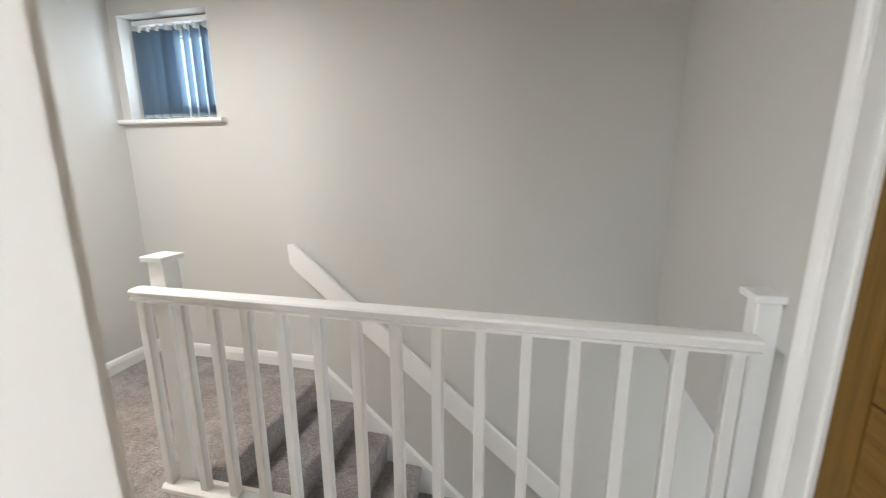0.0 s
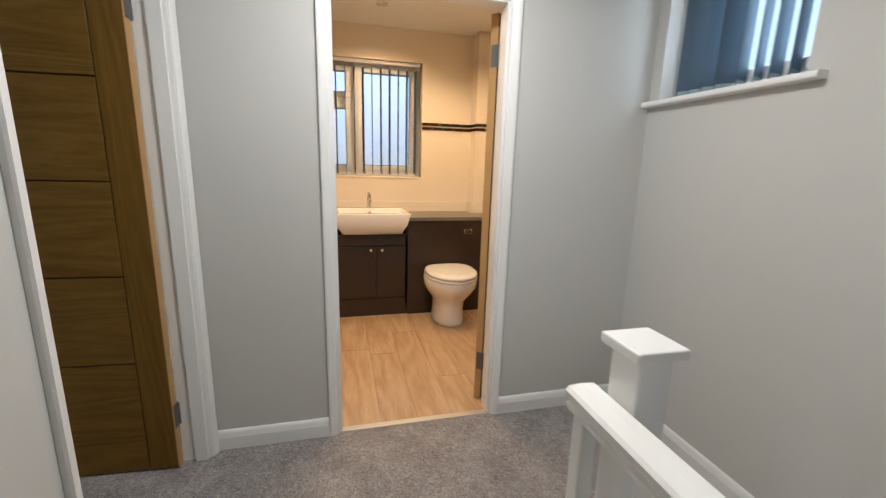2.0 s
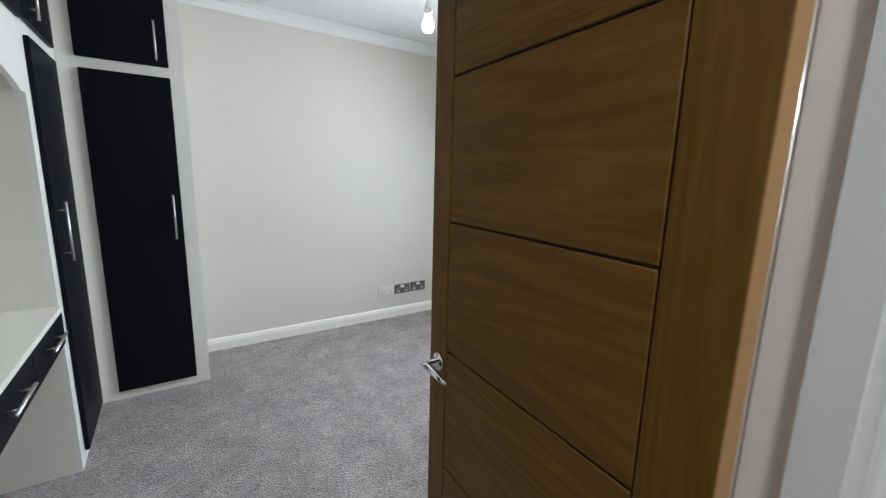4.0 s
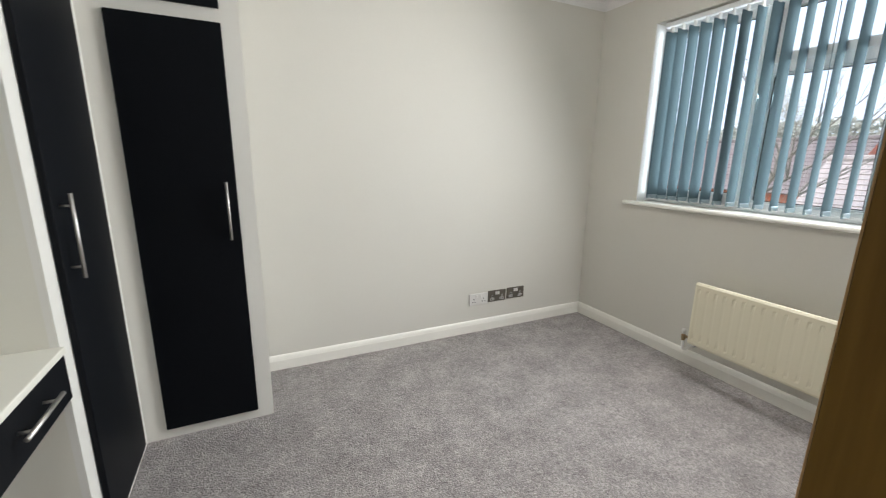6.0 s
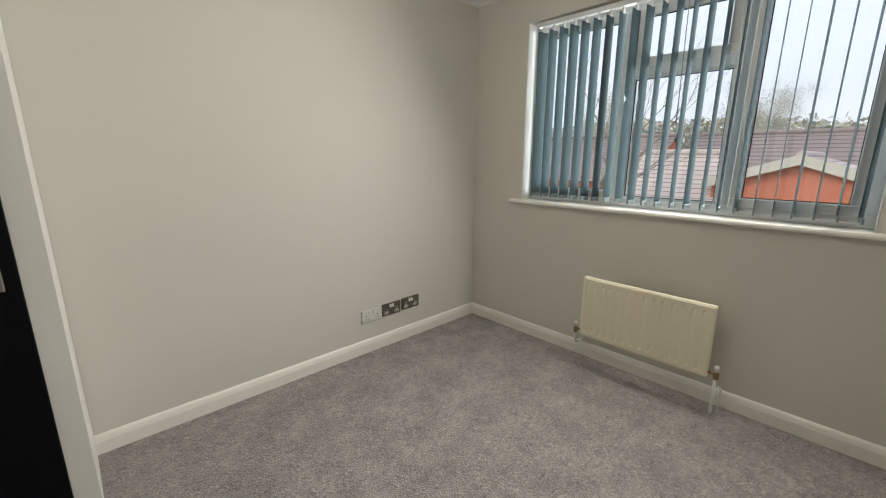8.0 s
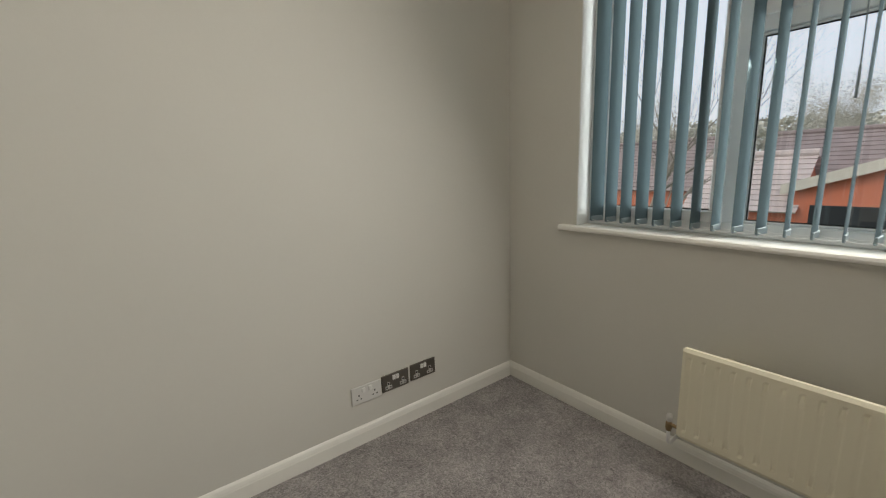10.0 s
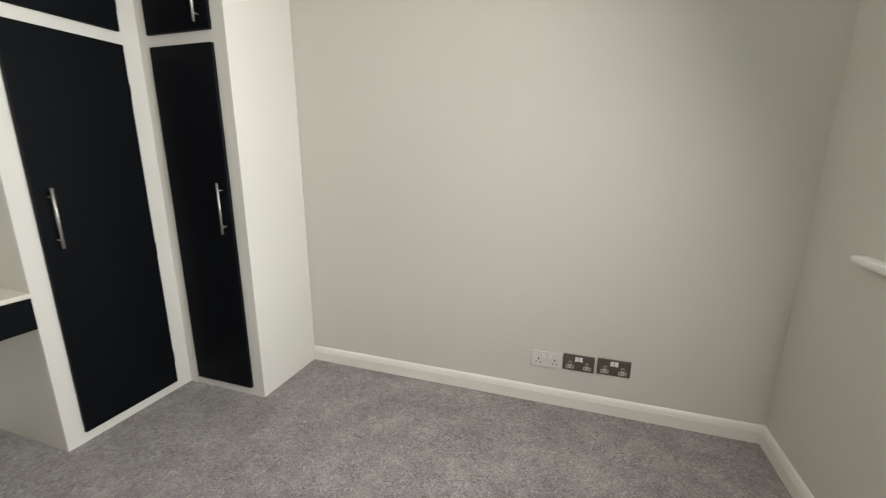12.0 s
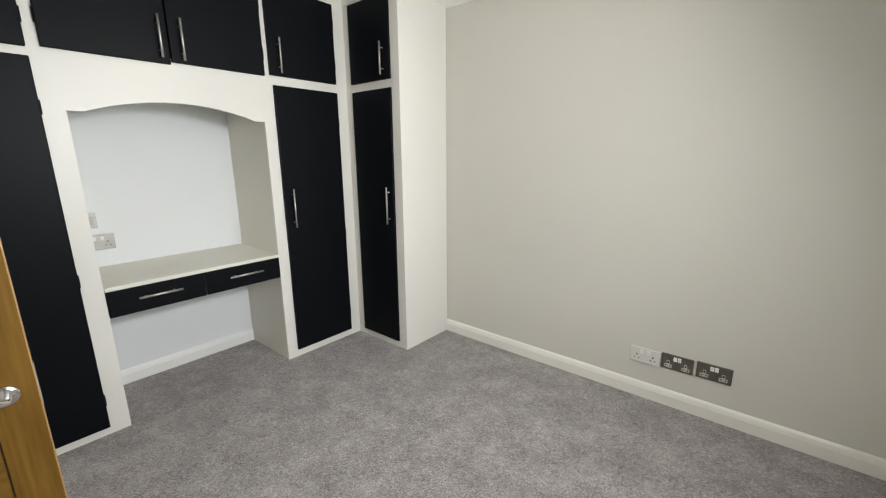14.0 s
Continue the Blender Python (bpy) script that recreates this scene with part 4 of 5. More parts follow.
# dressing table
t = thing("dressing_table", (1.3, -3.7, 0.6), "built-in white dressing table with two black drawers", "dressing table", "fitted bedroom furniture")
part("tabletop", one((FX - 0.012, A0 + 0.001, 0.736), (ALC - 0.003, A1 - 0.001, 0.757), 0.003), CREAM_BOARD, t, "cream white laminate top")
part("carcass", boxes(((FX + 0.012, A0 + 0.004, 0.612), (FX + 0.43, A1 - 0.004, 0.734))), WHITE_BOARD, t)
for a, b in ((A0 + 0.003, -3.725), (-3.720, A1 - 0.003)):
    dr = part("drawer", one((FX - 0.008, a, 0.60), (FX + 0.011, b, 0.734), 0.003), BLACK_BOARD, t, "matt black drawer front")
    c = (a + b) / 2
    bar_handle((FX - 0.008, c - 0.098, 0.678), (FX - 0.008, c + 0.098, 0.678), (-1, 0, 0), dr)


# ---- sockets and switches ----
def socket_plate(name, m, width, mat, label, pins=2, dark=False, switch=True):
    """A plate on a wall; m takes (across, out, up) from the plate's middle to the place."""
    t = thing(name, m.translation, label, "socket")
    h = 0.088
    part("plate", one((-width / 2, 0.0, -h / 2), (width / 2, 0.009, h / 2), 0.003, m), mat, t)
    rows = [(-0.042,), (0.042,)][:pins] if pins == 2 else [(0.0,)]
    for (u,) in rows:
        if dark:
            part("socket_insert", boxes(((u - 0.007, 0.0085, -0.014), (u + 0.007, 0.0105, 0.006)), ((u - 0.019, 0.0085, -0.033), (u + 0.019, 0.0105, -0.015)), m=m), INSERT, t, "pale socket insert")
        bm = boxes(((u - 0.004, 0.0102, -0.008), (u + 0.004, 0.0112, 0.002)), ((u - 0.014, 0.0102, -0.026), (u - 0.007, 0.0112, -0.021)), ((u + 0.007, 0.0102, -0.026), (u + 0.014, 0.0112, -0.021)), m=m) if dark else boxes(((u - 0.003, 0.0085, -0.004), (u + 0.003, 0.0096, 0.006)), ((u - 0.014, 0.0085, -0.022), (u - 0.007, 0.0096, -0.016)), ((u + 0.007, 0.0085, -0.022), (u + 0.014, 0.0096, -0.016)), m=m)
        part("pin_slots", bm, DARK_HOLE, t)
    if switch:
        for u in ((-0.010, 0.010) if dark else (-0.018, 0.018)):
            part("rocker", one((u - 0.0085, 0.008, 0.010), (u + 0.0085, 0.014, 0.034), 0.0015, m, 1), PLASTIC, t)
    return t


def on_south(x, z):
    return Matrix.Translation((x, BED_S, z)) @ Matrix(((1, 0, 0, 0), (0, 1, 0, 0), (0, 0, 1, 0), (0, 0, 0, 1)))


socket_plate("wall_socket", on_south(-0.932, 0.255), 0.157, AGED_PLASTIC, "white plastic double socket above the skirting board", 2, False)
socket_plate("metal_socket", on_south(-1.093, 0.262), 0.155, NICKEL_PLATE, "brushed nickel double socket above the skirting board", 2, True)
socket_plate("metal_socket", on_south(-1.262, 0.266), 0.157, NICKEL_PLATE, "brushed nickel double socket above the skirting board", 2, True)
on_east = Matrix.Translation((ALC, -3.372, 0.90)) @ Matrix.Rotation(radians(90), 4, 'Z')
socket_plate("alcove_socket", on_east, 0.15, ALCOVE_PLATE, "steel plate socket over the dressing table", 2, False)
sw = thing("switch_plate", (ALC, -3.378, 0.985), "narrow steel switch plate on the alcove wall", "switch")
part("plate", one((ALC - 0.008, -3.382, 0.985), (ALC, -3.34, 1.07), 0.002), ALCOVE_PLATE, sw)
part("rocker", one((ALC - 0.012, -3.371, 1.008), (ALC - 0.007, -3.351, 1.048), 0.002), INSERT, sw)

# ---- radiator ----
r = thing("radiator", (-1.83, -3.83, 0.19), "cream enamelled single panel radiator under the window", "radiator")
RX, RY0, RY1, RZ0, RZ1 = -1.795, -4.203, -3.50, 0.197, 0.583
bm = bmesh.new()
cols = 14
step = (RY1 - RY0 - 0.03) / cols
line = [(RY0, 0.0), (RY0 + 0.012, 0.004)]
for i in range(cols):
    y = RY0 + 0.015 + i * step
    line += [(y + 0.002, 0.004), (y + 0.008, 0.0003), (y + 0.016, 0.0003), (y + 0.022, 0.004), (y + step - 0.001, 0.004)]
line += [(RY1 - 0.012, 0.004), (RY1, 0.0)]
zs = [(RZ0, 0.0, -0.006), (RZ0 + 0.012, 0.0, 0.0), (RZ0 + 0.03, 0.0, 0.0), (RZ0 + 0.042, 1.3, 0.0), (RZ0 + 0.085, 0.25, 0.0), (RZ1 - 0.085, 0.25, 0.0), (RZ1 - 0.042, 1.3, 0.0), (RZ1 - 0.03, 0.0, 0.0), (RZ1 - 0.012, 0.0, 0.0), (RZ1, 0.0, -0.006)]
grid = [[bm.verts.new((RX + (d if d in (0.0, 0.004) else d * k + 0.004 * (1 - k)) + e, y, z)) for y, d in line] for z, k, e in zs]
for p, q in zip(grid, grid[1:]):
    for i in range(len(line) - 1):
        bm.faces.new((p[i], p[i + 1], q[i + 1], q[i]))
part("panel", bm, CREAM_METAL, r, "", False)
part("back_panel", one((RX - 0.026, RY0, RZ0), (RX - 0.008, RY1, RZ1), 0.006), CREAM_METAL, r)
for y in (RY0 + 0.12, RY1 - 0.12):
    part("bracket", boxes(((BED_W, y - 0.015, RZ0 + 0.03), (RX - 0.024, y + 0.015, RZ1 - 0.05))), CREAM_METAL, r)
for y, d in ((RY0, -1), (RY1, 1)):
    bm = tube(bmesh.new(), [(RX - 0.016, y, RZ0 + 0.03), (RX - 0.016, y + d * 0.03, RZ0 + 0.03)], 0.008, 10)
    lathe(bm, (RX - 0.016, y + d * 0.036, RZ0 + 0.002), [(0.001, 0), (0.011, 0), (0.013, 0.012), (0.013, 0.03), (0.010, 0.042), (0.001, 0.042)], 12)
    part("valve", bm, BRASS, r, "tarnished brass valve", True)
    part("valve_cap", lathe(bmesh.new(), (RX - 0.016, y + d * 0.036, RZ0 + 0.044), [(0.001, 0), (0.011, 0), (0.012, 0.016), (0.010, 0.03), (0.001, 0.032)], 12), AGED_PLASTIC, r, "white plastic valve cap", True)
    run = [(RX - 0.016, y + d * 0.036, RZ0 + 0.004), (RX - 0.016, y + d * 0.036, 0.0)] if d > 0 else [(RX - 0.016, y - 0.036, RZ0 + 0.004), (RX - 0.018, y - 0.036, 0.145), (RX - 0.03, y - 0.035, 0.132), (BED_W, y - 0.034, 0.13)]
    part("pipe", tube(bmesh.new(), run, 0.0075, 10), GLOSS, r, "white painted pipe", True)
part("pipe", tube(bmesh.new(), [(RX - 0.02, RY1 + 0.05, 0.16), (RX - 0.03, RY1 + 0.062, 0.15), (RX - 0.035, RY1 + 0.066, 0.10), (RX - 0.035, RY1 + 0.06, 0.0)], 0.005, 8), GLOSS, r, "white painted pipe", True)

# ---- pendant ----
BULB_AT = (-0.53, -3.94, 2.08)
pd = thing("pendant_light", (BULB_AT[0], BULB_AT[1], TOP), "white ceiling pendant with a lit bare bulb", "pendant light")
part("ceiling_rose", lathe(bmesh.new(), (BULB_AT[0], BULB_AT[1], TOP - 0.028), [(0.001, 0), (0.02, 0), (0.045, 0.012), (0.048, 0.027), (0.001, 0.0275)], 24), PLASTIC, pd, "", True)
part("cord", tube(bmesh.new(), [(BULB_AT[0], BULB_AT[1], TOP - 0.02), (BULB_AT[0], BULB_AT[1], 2.19)], 0.003, 8), PLASTIC, pd)
part("lamp_holder", lathe(bmesh.new(), (BULB_AT[0], BULB_AT[1], 2.125), [(0.001, 0), (0.02, 0), (0.022, 0.02), (0.018, 0.03), (0.012, 0.07), (0.001, 0.072)], 20), PLASTIC, pd, "", True)
part("bulb", lathe(bmesh.new(), (BULB_AT[0], BULB_AT[1], 2.04), [(0.001, 0), (0.018, 0.004), (0.028, 0.016), (0.031, 0.032), (0.027, 0.05), (0.018, 0.07), (0.014, 0.086), (0.001, 0.087)], 20), BULB, pd, "glowing frosted bulb", True)

# ---- bathroom ----
UX = -1.53
vu = thing("vanity_unit", (-1.74, -1.25, 0), "dark wenge vanity cabinet with two doors", "vanity unit")
part("carcass", boxes(((BATH_W + 0.003, PART_N + 0.035, 0.09), (UX, -0.955, 0.69)), ((BATH_W + 0.003, -0.97, 0.0), (UX, -0.955, 0.82))), UNIT, vu)
part("plinth", boxes(((BATH_W + 0.003, PART_N + 0.035, 0.0), (UX + 0.004, -0.972, 0.15))), UNIT, vu)
part("top_panel", one((UX, -1.62, 0.615), (UX + 0.016, -0.975, 0.71), 0.002), UNIT, vu)
for a, b, k in ((-1.62, -1.222, -1.262), (-1.218, -0.975, -1.17)):
    d = part("door", one((UX, a, 0.165), (UX + 0.018, b, 0.606), 0.002), UNIT, vu)
    part("knob", lathe(bmesh.new(), (UX + 0.018, k, 0.578), [(0.001, 0), (0.006, 0), (0.006, 0.012), (0.013, 0.018), (0.013, 0.024), (0.001, 0.027)], 16, (1, 0, 0)), CHROME, d, "chrome knob", True)
part("end_panel", one((UX, PART_N + 0.04, 0.165), (UX + 0.018, -1.624, 0.606), 0.002), UNIT, vu)
wu = thing("concealed_cistern_unit", (-1.74, -0.55, 0), "dark wenge cistern housing behind the toilet", "cabinet")
part("front_panel", one((UX, -0.953, 0.0), (UX + 0.018, -0.052, 0.82), 0.002), UNIT, wu)
part("carcass", boxes(((-1.795, -0.953, 0.0), (UX - 0.001, -0.055, 0.80))), UNIT, wu)
part("flush_button", one((UX + 0.018, -0.462, 0.703), (UX + 0.028, -0.39, 0.745), 0.008, None, 3), CHROME, wu, "small rounded chrome flush plate")
wt = thing("worktop", (-1.74, -0.8, 0.82), "grey laminate bathroom worktop", "worktop")
part("slab", boxes(((BATH_W + 0.003, PART_N + 0.035, 0.822), (UX + 0.03, -0.302, 0.85)), ((-1.797, -0.302, 0.822), (UX + 0.03, -0.053, 0.85))), COUNTER, wt)
us = thing("upstand", (BATH_W, -0.8, 0.85), "cream tiled upstand along the worktop", "upstand", kind="structure")
part("upstand_strip", boxes(((BATH_W + 0.001, PART_N + 0.035, 0.851), (BATH_W + 0.016, -0.302, 0.945)), ((BATH_W + 0.016, -0.318, 0.851), (-1.784, -0.302, 0.945)), ((-1.8, -0.302, 0.851), (-1.784, -0.053, 0.945))), TILE, us)

# basin: a shallow box with slanting sides and a hollow
bs = thing("basin", (-1.66, -1.25, 0.72), "white ceramic semi-recessed basin with chrome tap", "basin")
bm = bmesh.new()


def loop(x0, x1, y0, y1, z, r=0.03, k=5):
    out = []
    for cx, cy, a0 in ((x1 - r, y1 - r, 0), (x0 + r, y1 - r, 90), (x0 + r, y0 + r, 180), (x1 - r, y0 + r, 270)):
        for i in range(k):
            a = radians(a0 + 90 * i / (k - 1))
            out.append(bm.verts.new((cx + r * math.cos(a), cy + r * math.sin(a), z)))
    return out


rings = [loop(-1.86, -1.43, -1.49, -1.01, 0.725, 0.03), loop(-1.88, -1.405, -1.535, -0.965, 0.80, 0.03), loop(-1.89, -1.395, -1.555, -0.945, 0.885, 0.025), loop(-1.889, -1.398, -1.552, -0.948, 0.892, 0.022), loop(-1.80, -1.425, -1.525, -0.975, 0.892, 0.04), loop(-1.78, -1.45, -1.50, -1.0, 0.80, 0.06), loop(-1.74, -1.49, -1.45, -1.05, 0.775, 0.06)]
for a, b in zip(rings, rings[1:]):
    for i in range(len(a)):
        bm.faces.new((a[i], a[(i + 1) % len(a)], b[(i + 1) % len(b)], b[i]))
bm.faces.new(rings[0][::-1])
bm.faces.new(rings[-1])
part("bowl", bm, CERAMIC, bs, "", True)
part("overflow_ring", lathe(bmesh.new(), (-1.785, -1.25, 0.86), [(0.001, 0), (0.013, 0), (0.013, 0.004), (0.007, 0.005), (0.001, 0.003)], 16, (1, 0, 0.2)), CHROME, bs, "chrome overflow ring", True)
tp = thing("basin_tap", (-1.84, -1.25, 0.892), "chrome mixer tap on the basin", "tap")
part("tap_body", lathe(bmesh.new(), (-1.84, -1.25, 0.892), [(0.001, 0), (0.026, 0), (0.026, 0.006), (0.019, 0.012), (0.018, 0.09), (0.021, 0.10), (0.021, 0.125), (0.001, 0.128)], 20), CHROME, tp, "", True)
part("spout", tube(bmesh.new(), [(-1.84, -1.25, 0.96), (-1.79, -1.25, 0.985), (-1.74, -1.25, 0.985), (-1.715, -1.25, 0.968)], [0.013, 0.012, 0.011, 0.011], 12), CHROME, tp, "", True)
part("lever", tube(bmesh.new(), [(-1.84, -1.25, 1.022), (-1.80, -1.255, 1.035), (-1.755, -1.26, 1.04)], [0.007, 0.006, 0.005], 8), CHROME, tp, "", True)

# toilet
WY = -0.632
wc = thing("toilet", (-1.28, WY, 0), "white ceramic back-to-wall toilet with closed lid", "toilet")
bm = bmesh.new()


def egg(x_back, x_front, half, z, k=32, square=0.0):
    out = []
    mid = x_back + (x_front - x_back) * 0.45
    half *= 1.09
    for i in range(k):
        a = 2 * math.pi * i / k
        c, s = math.cos(a), math.sin(a)
        rx = (x_front - mid) if c > 0 else (mid - x_back)
        p = 2.0 if c > 0 else 3.2
        den = (abs(c) ** p + abs(s) ** p) ** (1 / p)
        out.append(bm.verts.new((mid + rx * c / den, WY + half * s / den, z)))
    return out


def skin(rings):
    for a, b in zip(rings, rings[1:]):
        for i in range(len(a)):
            bm.faces.new((a[i], a[(i + 1) % len(a)], b[(i + 1) % len(b)], b[i]))
    bm.faces.new(rings[0][::-1])
    bm.faces.new(rings[-1])


skin([egg(-1.508, -1.155, 0.125, 0.0), egg(-1.508, -1.16, 0.12, 0.03), egg(-1.508, -1.165, 0.112, 0.12), egg(-1.508, -1.145, 0.118, 0.20), egg(-1.508, -1.08, 0.168, 0.27), egg(-1.508, -1.03, 0.192, 0.33), egg(-1.508, -1.015, 0.195, 0.385), egg(-1.505, -1.02, 0.190, 0.395)])
part("pan", bm, CERAMIC, wc, "", True)
bm = bmesh.new()
skin([egg(-1.495, -1.02, 0.186, 0.396), egg(-1.497, -1.012, 0.193, 0.402), egg(-1.497, -1.012, 0.193, 0.415), egg(-1.495, -1.018, 0.188, 0.419)])
part("seat", bm, SEAT, wc, "", True)
bm = bmesh.new()
skin([egg(-1.485, -1.018, 0.186, 0.423), egg(-1.487, -1.012, 0.190, 0.429), egg(-1.487, -1.015, 0.189, 0.442), egg(-1.48, -1.03, 0.178, 0.452), egg(-1.45, -1.09, 0.13, 0.457)])
part("lid", bm, SEAT, wc, "", True)
for y in (-0.07, 0.07):
    part("hinge", tube(bmesh.new(), [(-1.49, WY + y - 0.02, 0.425), (-1.49, WY + y + 0.02, 0.425)], 0.012, 10), CHROME, wc, "chrome seat hinge", True)

# downlights: only the one by the basin is known, the other two are added
for x, y in ((-1.45, -1.17), (-0.75, -1.17), (-1.0, -0.45)):
    s = thing("downlight", (x, y, TOP), "lit recessed warm downlight in the bathroom ceiling", "downlight", "bathroom downlights")
    part("bezel", lathe(bmesh.new(), (x, y, TOP - 0.006), [(0.028, 0.0), (0.040, 0.0), (0.042, 0.003), (0.042, 0.0055), (0.028, 0.0055)], 24), CHROME, s, "", True)
    part("lens", lathe(bmesh.new(), (x, y, TOP - 0.0055), [(0.001, 0), (0.027, 0), (0.027, 0.005), (0.001, 0.005)], 20), SPOT, s, "", True)
    lamp("downlight_lamp", 'SPOT', look((x, y, TOP - 0.02), (x, y, 0)), 31, (1.0, 0.68, 0.39), radius=0.03, spot=radians(148))
# assumed flush ceiling light, added out of view to brighten the landing
CL = (0.72, -1.2)
cl = thing("added_ceiling_light", (CL[0], CL[1], TOP), "round white flush ceiling light, added out of view to light the landing", "ceiling light")
part("base", lathe(bmesh.new(), (CL[0], CL[1], TOP - 0.02), [(0.001, 0), (0.15, 0), (0.155, 0.019), (0.001, 0.0195)], 28), PLASTIC, cl, "", True)
part("diffuser", lathe(bmesh.new(), (CL[0], CL[1], TOP - 0.085), [(0.001, 0), (0.06, 0.004), (0.11, 0.02), (0.135, 0.045), (0.14, 0.064), (0.001, 0.0645)], 28), PLASTIC, cl, "white opal diffuser", True)
lamp("landing_fill_lamp", 'AREA', look((CL[0], CL[1], TOP - 0.09), (CL[0] + 0.001, CL[1], 0)), 16, (1.0, 0.98, 0.95), size=0.26, size_y=0.26)
lamp("pendant_lamp", 'POINT', Matrix.Translation((BULB_AT[0], BULB_AT[1], 1.99)), 9, (1.0, 0.92, 0.82), radius=0.02)

# planks of the bathroom floor
rnd = random.Random(4)
y = PART_N
while y < -0.01:
    w = min(0.186, -0.004 - y)
    x = BATH_W - rnd.uniform(0, 1.0)
    while x < -0.04:
        a, b = max(x, BATH_W), min(x + 1.22, -0.036)
        if b - a > 0.05:
            part("plank", one((a + 0.00005, y + 0.00005, -0.011), (b - 0.00005, y + w - 0.00005, 0.0), 0.0002, None, 1), PLANK, bath_floor)
        x += 1.222
    y += 0.1875

# mosaic border: two rows of dark tiles with a bright liner
mosaic = thing("mosaic_border", (BATH_W, -0.5, 1.59), "dark brown glass mosaic border with a bright liner", "tile border", kind="structure")


def mosaic_run(p0, p1, out):
    p0, p1, out = Vector(p0), Vector(p1), Vector(out)
    d = (p1 - p0).normalized()
    length = (p1 - p0).length
    for row, (za, zb) in enumerate(((1.592, 1.617), (1.629, 1.655))):
        u = -0.03 * row
        while u < length - 0.002:
            a, b = max(u, 0) + 0.001, min(u + 0.098, length) - 0.001
            if b - a > 0.006:
                bm = bmesh.new()
                sweep(bm, [(0.0, za), (0.005, za), (0.006, za + 0.001), (0.006, zb - 0.001), (0.005, zb), (0, zb)], p0 + d * a, p0 + d * b, out)
                part("tile", bm, MOSAIC, mosaic)
            u += 0.1
    bm = bmesh.new()
    sweep(bm, [(0.0, 1.620), (0.006, 1.620), (0.006, 1.626), (0, 1.626)], p0, p1, out)
    part("liner", bm, MOSAIC_LINE, mosaic)


mosaic_run((BATH_W, -0.765, 0), (BATH_W, -0.30, 0), (1, 0, 0))
mosaic_run((BATH_W + 0.007, -0.30, 0), (-1.80, -0.30, 0), (0, -1, 0))
mosaic_run((-1.80, -0.306, 0), (-1.80, -0.052, 0), (1, 0, 0))
mosaic_run((-1.793, -0.05, 0), (-0.9, -0.05, 0), (0, -1, 0))

# ---- outside ----
GROUND = -2.75
bm = bmesh.new()
bmesh.ops.create_grid(bm, x_segments=8, y_segments=8, size=1500, matrix=Matrix.Translation((0, 0, GROUND)))
structure("ground", bm, GRASS, "rough garden grass reaching the distance", "ground")


def tiled_slope(bm, a, b, up, courses, lip=0.03):
    """Lapped courses on a roof slope from the eave line a-b up to the ridge, by the vector up."""
    a, b, up = Vector(a), Vector(b), Vector(up)
    n = (b - a).cross(up).normalized()
    if n.z < 0:
        n = -n
    for i in range(courses):
        p, q = up * (i / courses), up * ((i + 1.15) / courses)
        v = [a + p + n * (lip + 0.02), b + p + n * (lip + 0.02), b + q + n * 0.02, a + q + n * 0.02, a + p, b + p]
        v = [bm.verts.new(x) for x in v]
        bm.faces.new((v[0], v[1], v[2], v[3]))
        bm.faces.new((v[4], v[5], v[1], v[0]))


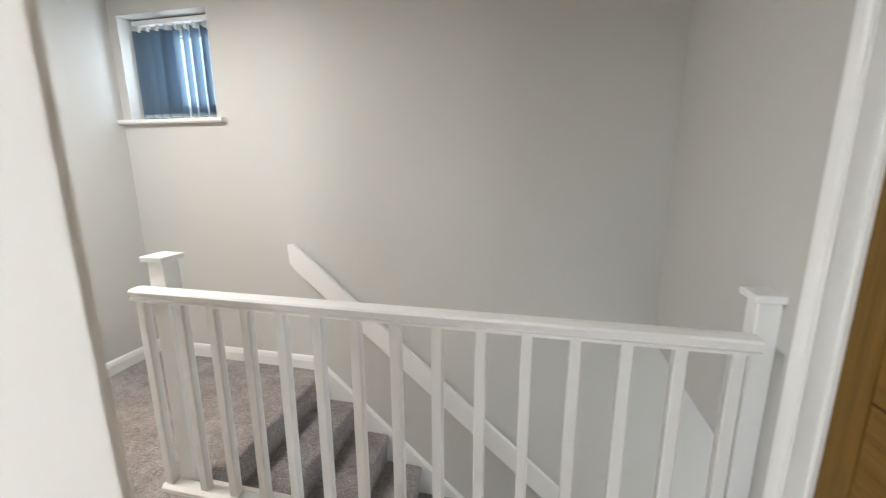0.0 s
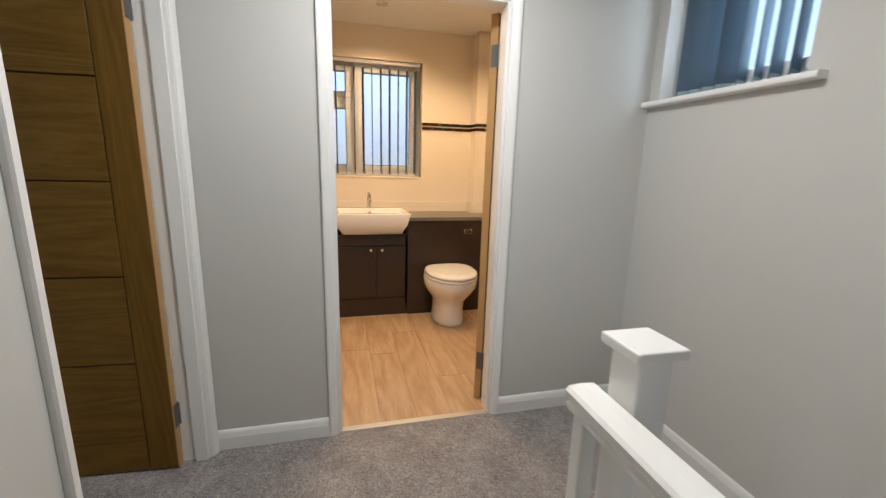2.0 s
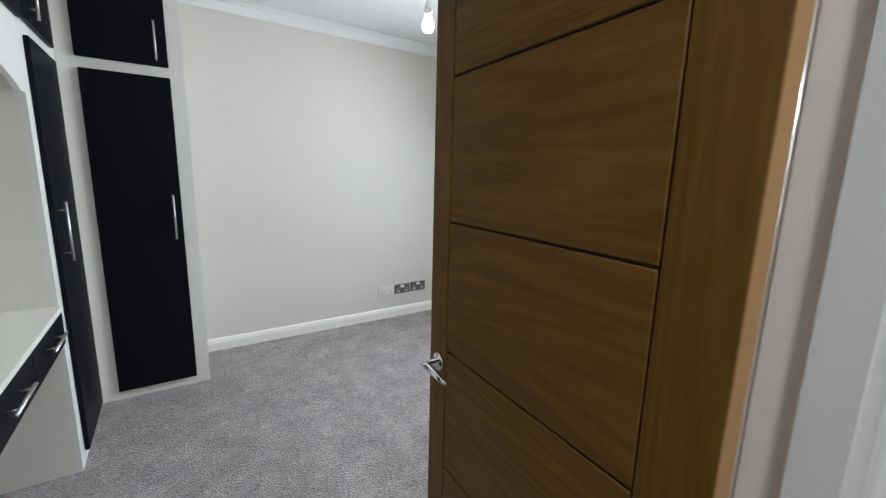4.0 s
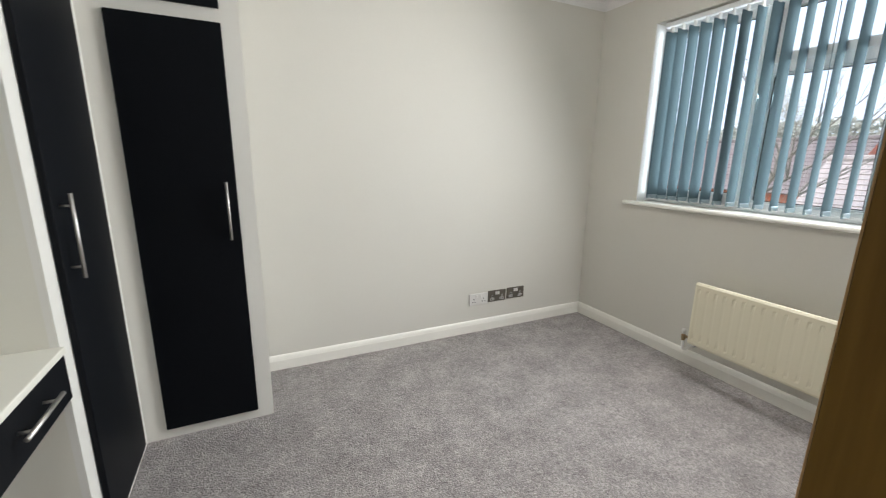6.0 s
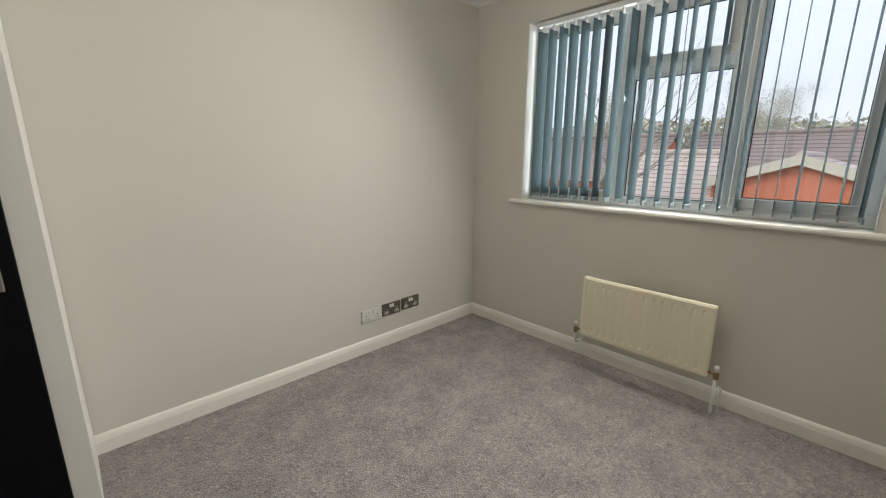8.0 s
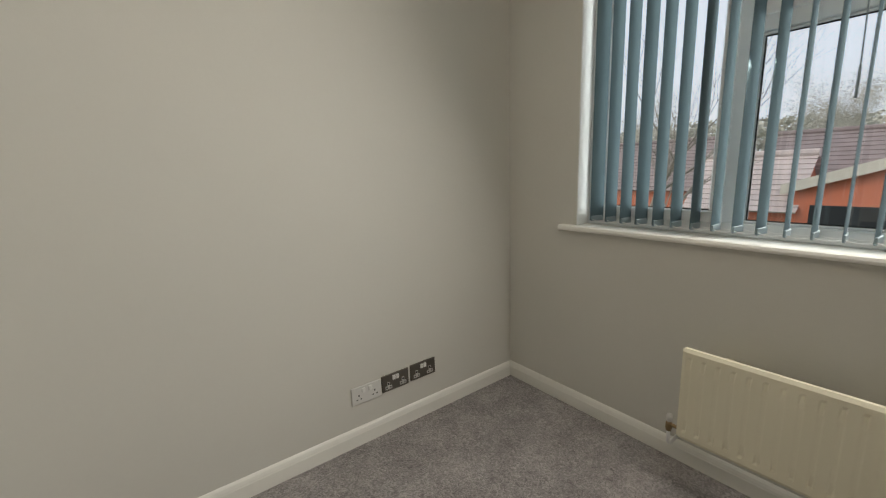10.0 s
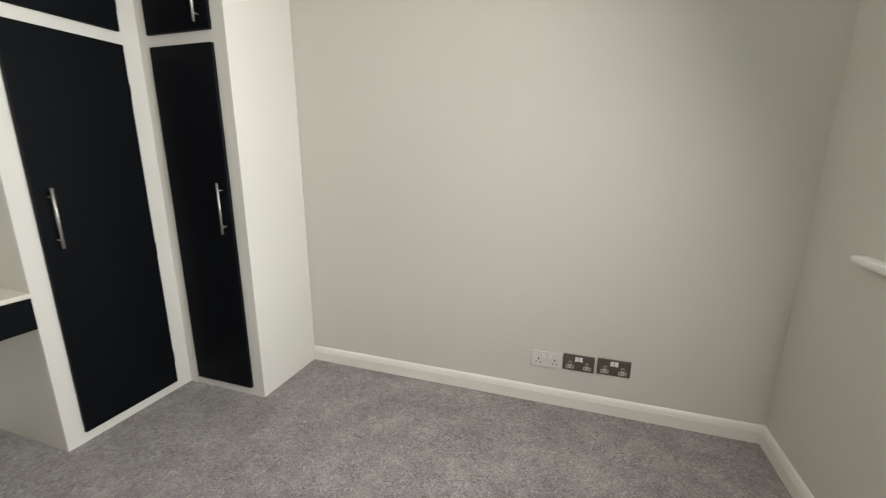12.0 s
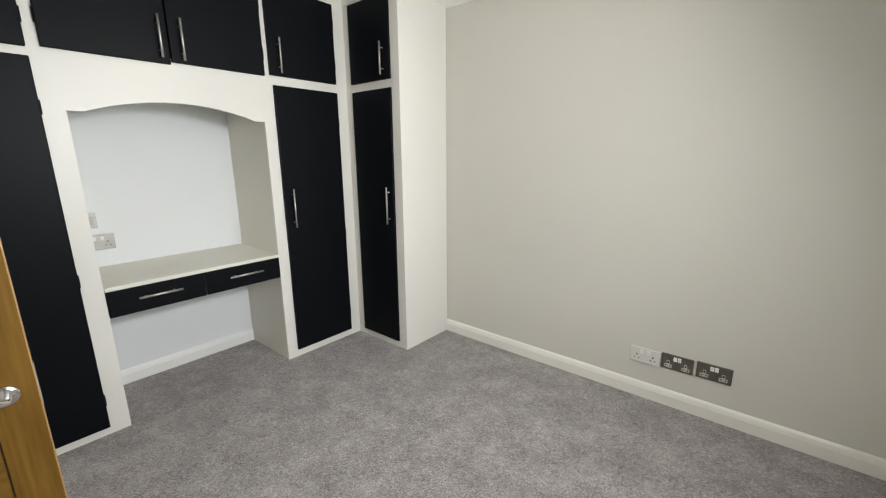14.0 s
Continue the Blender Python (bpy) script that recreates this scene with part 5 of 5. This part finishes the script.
def gabled_house(name, x0, x1, y0, y1, eave, ridge, axis, roof_mat, wall_mat, label, courses=14, windows=()):
    """A house with its ridge along axis; windows (face, a0, a1, z0, z1) on the east face."""
    t = thing(name, ((x0 + x1) / 2, (y0 + y1) / 2, GROUND), label, "house", "houses behind the garden")
    bm = bmesh.new()
    box(bm, (x0, y0, GROUND), (x1, y1, eave))
    if axis == 'x':
        ym = (y0 + y1) / 2
        for x in (x0, x1):
            v = [bm.verts.new(p) for p in ((x, y0, eave), (x, y1, eave), (x, ym, ridge))]
            bm.faces.new(v)
    else:
        xm = (x0 + x1) / 2
        for y in (y0, y1):
            v = [bm.verts.new(p) for p in ((x0, y, eave), (x1, y, eave), (xm, y, ridge))]
            bm.faces.new(v)
    part("wall", bm, wall_mat, t)
    bm = bmesh.new()
    o = 0.25
    if axis == 'x':
        ym, k = (y0 + y1) / 2, (ridge - eave) / ((y1 - y0) / 2)
        tiled_slope(bm, (x0 - 0.15, y0 - o, eave - o * k), (x1 + 0.15, y0 - o, eave - o * k), (0, ym - y0 + o, ridge - eave + o * k), courses)
        tiled_slope(bm, (x0 - 0.15, y1 + o, eave - o * k), (x1 + 0.15, y1 + o, eave - o * k), (0, ym - y1 - o, ridge - eave + o * k), courses)
    else:
        xm, k = (x0 + x1) / 2, (ridge - eave) / ((x1 - x0) / 2)
        tiled_slope(bm, (x1 + o, y0 - 0.15, eave - o * k), (x1 + o, y1 + 0.15, eave - o * k), (xm - x1 - o, 0, ridge - eave + o * k), courses)
        tiled_slope(bm, (x0 - o, y0 - 0.15, eave - o * k), (x0 - o, y1 + 0.15, eave - o * k), (xm - x0 + o, 0, ridge - eave + o * k), courses)
    roof = part("roof", bm, roof_mat, t)
    bm = bmesh.new()
    if axis == 'x':
        tube(bm, [(x0 - 0.15, ym, ridge + 0.05), (x1 + 0.15, ym, ridge + 0.05)], 0.12, 10)
        part("ridge_tiles", bm, roof_mat, roof)
        for sgn, yy in ((-1, y0), (1, y1)):
            bm = bmesh.new()
            sweep(bm, [(0, -0.20), (0.04, -0.20), (0.04, 0.07), (0, 0.07)], (x1 + 0.15, yy + sgn * o, eave - o * k), (x1 + 0.15, ym, ridge), (1, 0, 0))
            part("verge_board", bm, RENDER, roof, "pale verge board")
    else:
        tube(bm, [(xm, y0 - 0.15, ridge + 0.05), (xm, y1 + 0.15, ridge + 0.05)], 0.12, 10)
        part("ridge_tiles", bm, roof_mat, roof)
    for a0, a1, z0, z1 in windows:
        win = part("window", boxes(((x1 - 0.02, a0, z0), (x1 + 0.03, a1, z1))), DARK_GLASS, t)
        part("pane", boxes(((x1 + 0.031, a0 + 0.03, z0 + 0.03), (x1 + 0.036, a1 - 0.03, z1 - 0.03))), DARK_GLASS, win)
    return t


gabled_house("brick_house", -19.0, -14.0, -6.5, -2.6, 0.62, 1.28, 'x', ROOF_PALE, BRICK, "orange-red brick gabled house with pale verge", 9, ((-6.15, -4.6, -0.45, 0.08), (-4.0, -2.9, -0.45, 0.10)))
gabled_house("brown_roofed_house", -26.0, -19.5, -9.2, 9.0, 0.0, 2.25, 'y', ROOF, BRICK, "long house with a brown tiled roof", 15)
gabled_house("pink_roofed_house", -17.0, -14.06, -9.0, -6.52, 0.07, 1.36, 'y', ROOF_PALE, BRICK, "low house with a weathered pink tiled roof", 11)
gabled_house("brown_roofed_house", -27.0, -20.5, -24.0, -10.9, 0.1, 2.3, 'y', ROOF, BRICK, "far brick house with a brown tiled roof", 14)


def bare_tree(name, at, height, seed, label, spread=0.55, leafy=0):
    rnd = random.Random(seed)
    t = thing(name, at, label, "tree")
    trunk, twigs, leaves = bmesh.new(), bmesh.new(), []

    def limb(bm, p, d, length, r, depth):
        pts, rad = [p], [r]
        for i in range(4):
            d = (d + Vector((rnd.uniform(-1, 1), rnd.uniform(-1, 1), rnd.uniform(-0.2, 0.6))) * 0.16).normalized()
            pts.append(pts[-1] + d * length / 4)
            rad.append(r * (1 - 0.17 * (i + 1)))
        tube(bm, pts, rad, 6 if depth > 1 else 4)
        if depth == 0:
            leaves.extend(pts[2:])
            return
        for i in range(5 if depth > 1 else 4):
            k = rnd.randint(1, 4)
            q = (d + Vector((rnd.uniform(-1, 1), rnd.uniform(-1, 1), rnd.uniform(-0.3, 0.8))) * spread * 1.5).normalized()
            limb(twigs if depth < 3 else bm, pts[k], q, length * rnd.uniform(0.55, 0.75), rad[k] * 0.6, depth - 1)

    limb(trunk, Vector(at), Vector((0, 0, 1)), height * 0.42, height * 0.016, 4)
    part("trunk", trunk, BARK, t)
    part("twigs", twigs, BARK, t)
    if leafy:
        bm = bmesh.new()
        for p in leaves:
            for _ in range(leafy):
                c = p + Vector([rnd.gauss(0, 0.32) for _ in range(3)])
                u, v = Vector([rnd.uniform(-1, 1) for _ in range(3)]).normalized() * 0.035, Vector([rnd.uniform(-1, 1) for _ in range(3)]).normalized() * 0.035
                bm.faces.new([bm.verts.new(c + w) for w in (u, v, -u, -v)])
        part("crown", bm, LEAF, t, "sparse spring leaves, paled in colour for haze")
    return t


bare_tree("tree", (-12.0, -9.5, GROUND), 10.0, 3, "bare-branched tree beside the gardens")
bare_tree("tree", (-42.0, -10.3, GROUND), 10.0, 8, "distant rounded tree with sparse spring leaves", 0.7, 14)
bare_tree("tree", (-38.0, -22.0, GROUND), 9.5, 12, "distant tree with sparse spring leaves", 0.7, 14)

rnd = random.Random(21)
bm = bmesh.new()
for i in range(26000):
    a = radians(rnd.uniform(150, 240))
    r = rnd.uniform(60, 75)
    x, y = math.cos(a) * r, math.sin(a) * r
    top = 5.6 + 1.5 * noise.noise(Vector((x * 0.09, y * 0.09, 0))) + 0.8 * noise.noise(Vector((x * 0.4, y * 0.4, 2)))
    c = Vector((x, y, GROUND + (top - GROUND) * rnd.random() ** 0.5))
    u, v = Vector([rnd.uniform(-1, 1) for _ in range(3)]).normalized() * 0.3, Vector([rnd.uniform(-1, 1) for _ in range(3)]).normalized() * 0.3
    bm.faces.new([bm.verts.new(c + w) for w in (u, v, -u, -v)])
tagged(part("far_wood", bm, HEDGE), "distant band of bare and budding woodland, colour paled for haze", "woodland", kind="stuff")
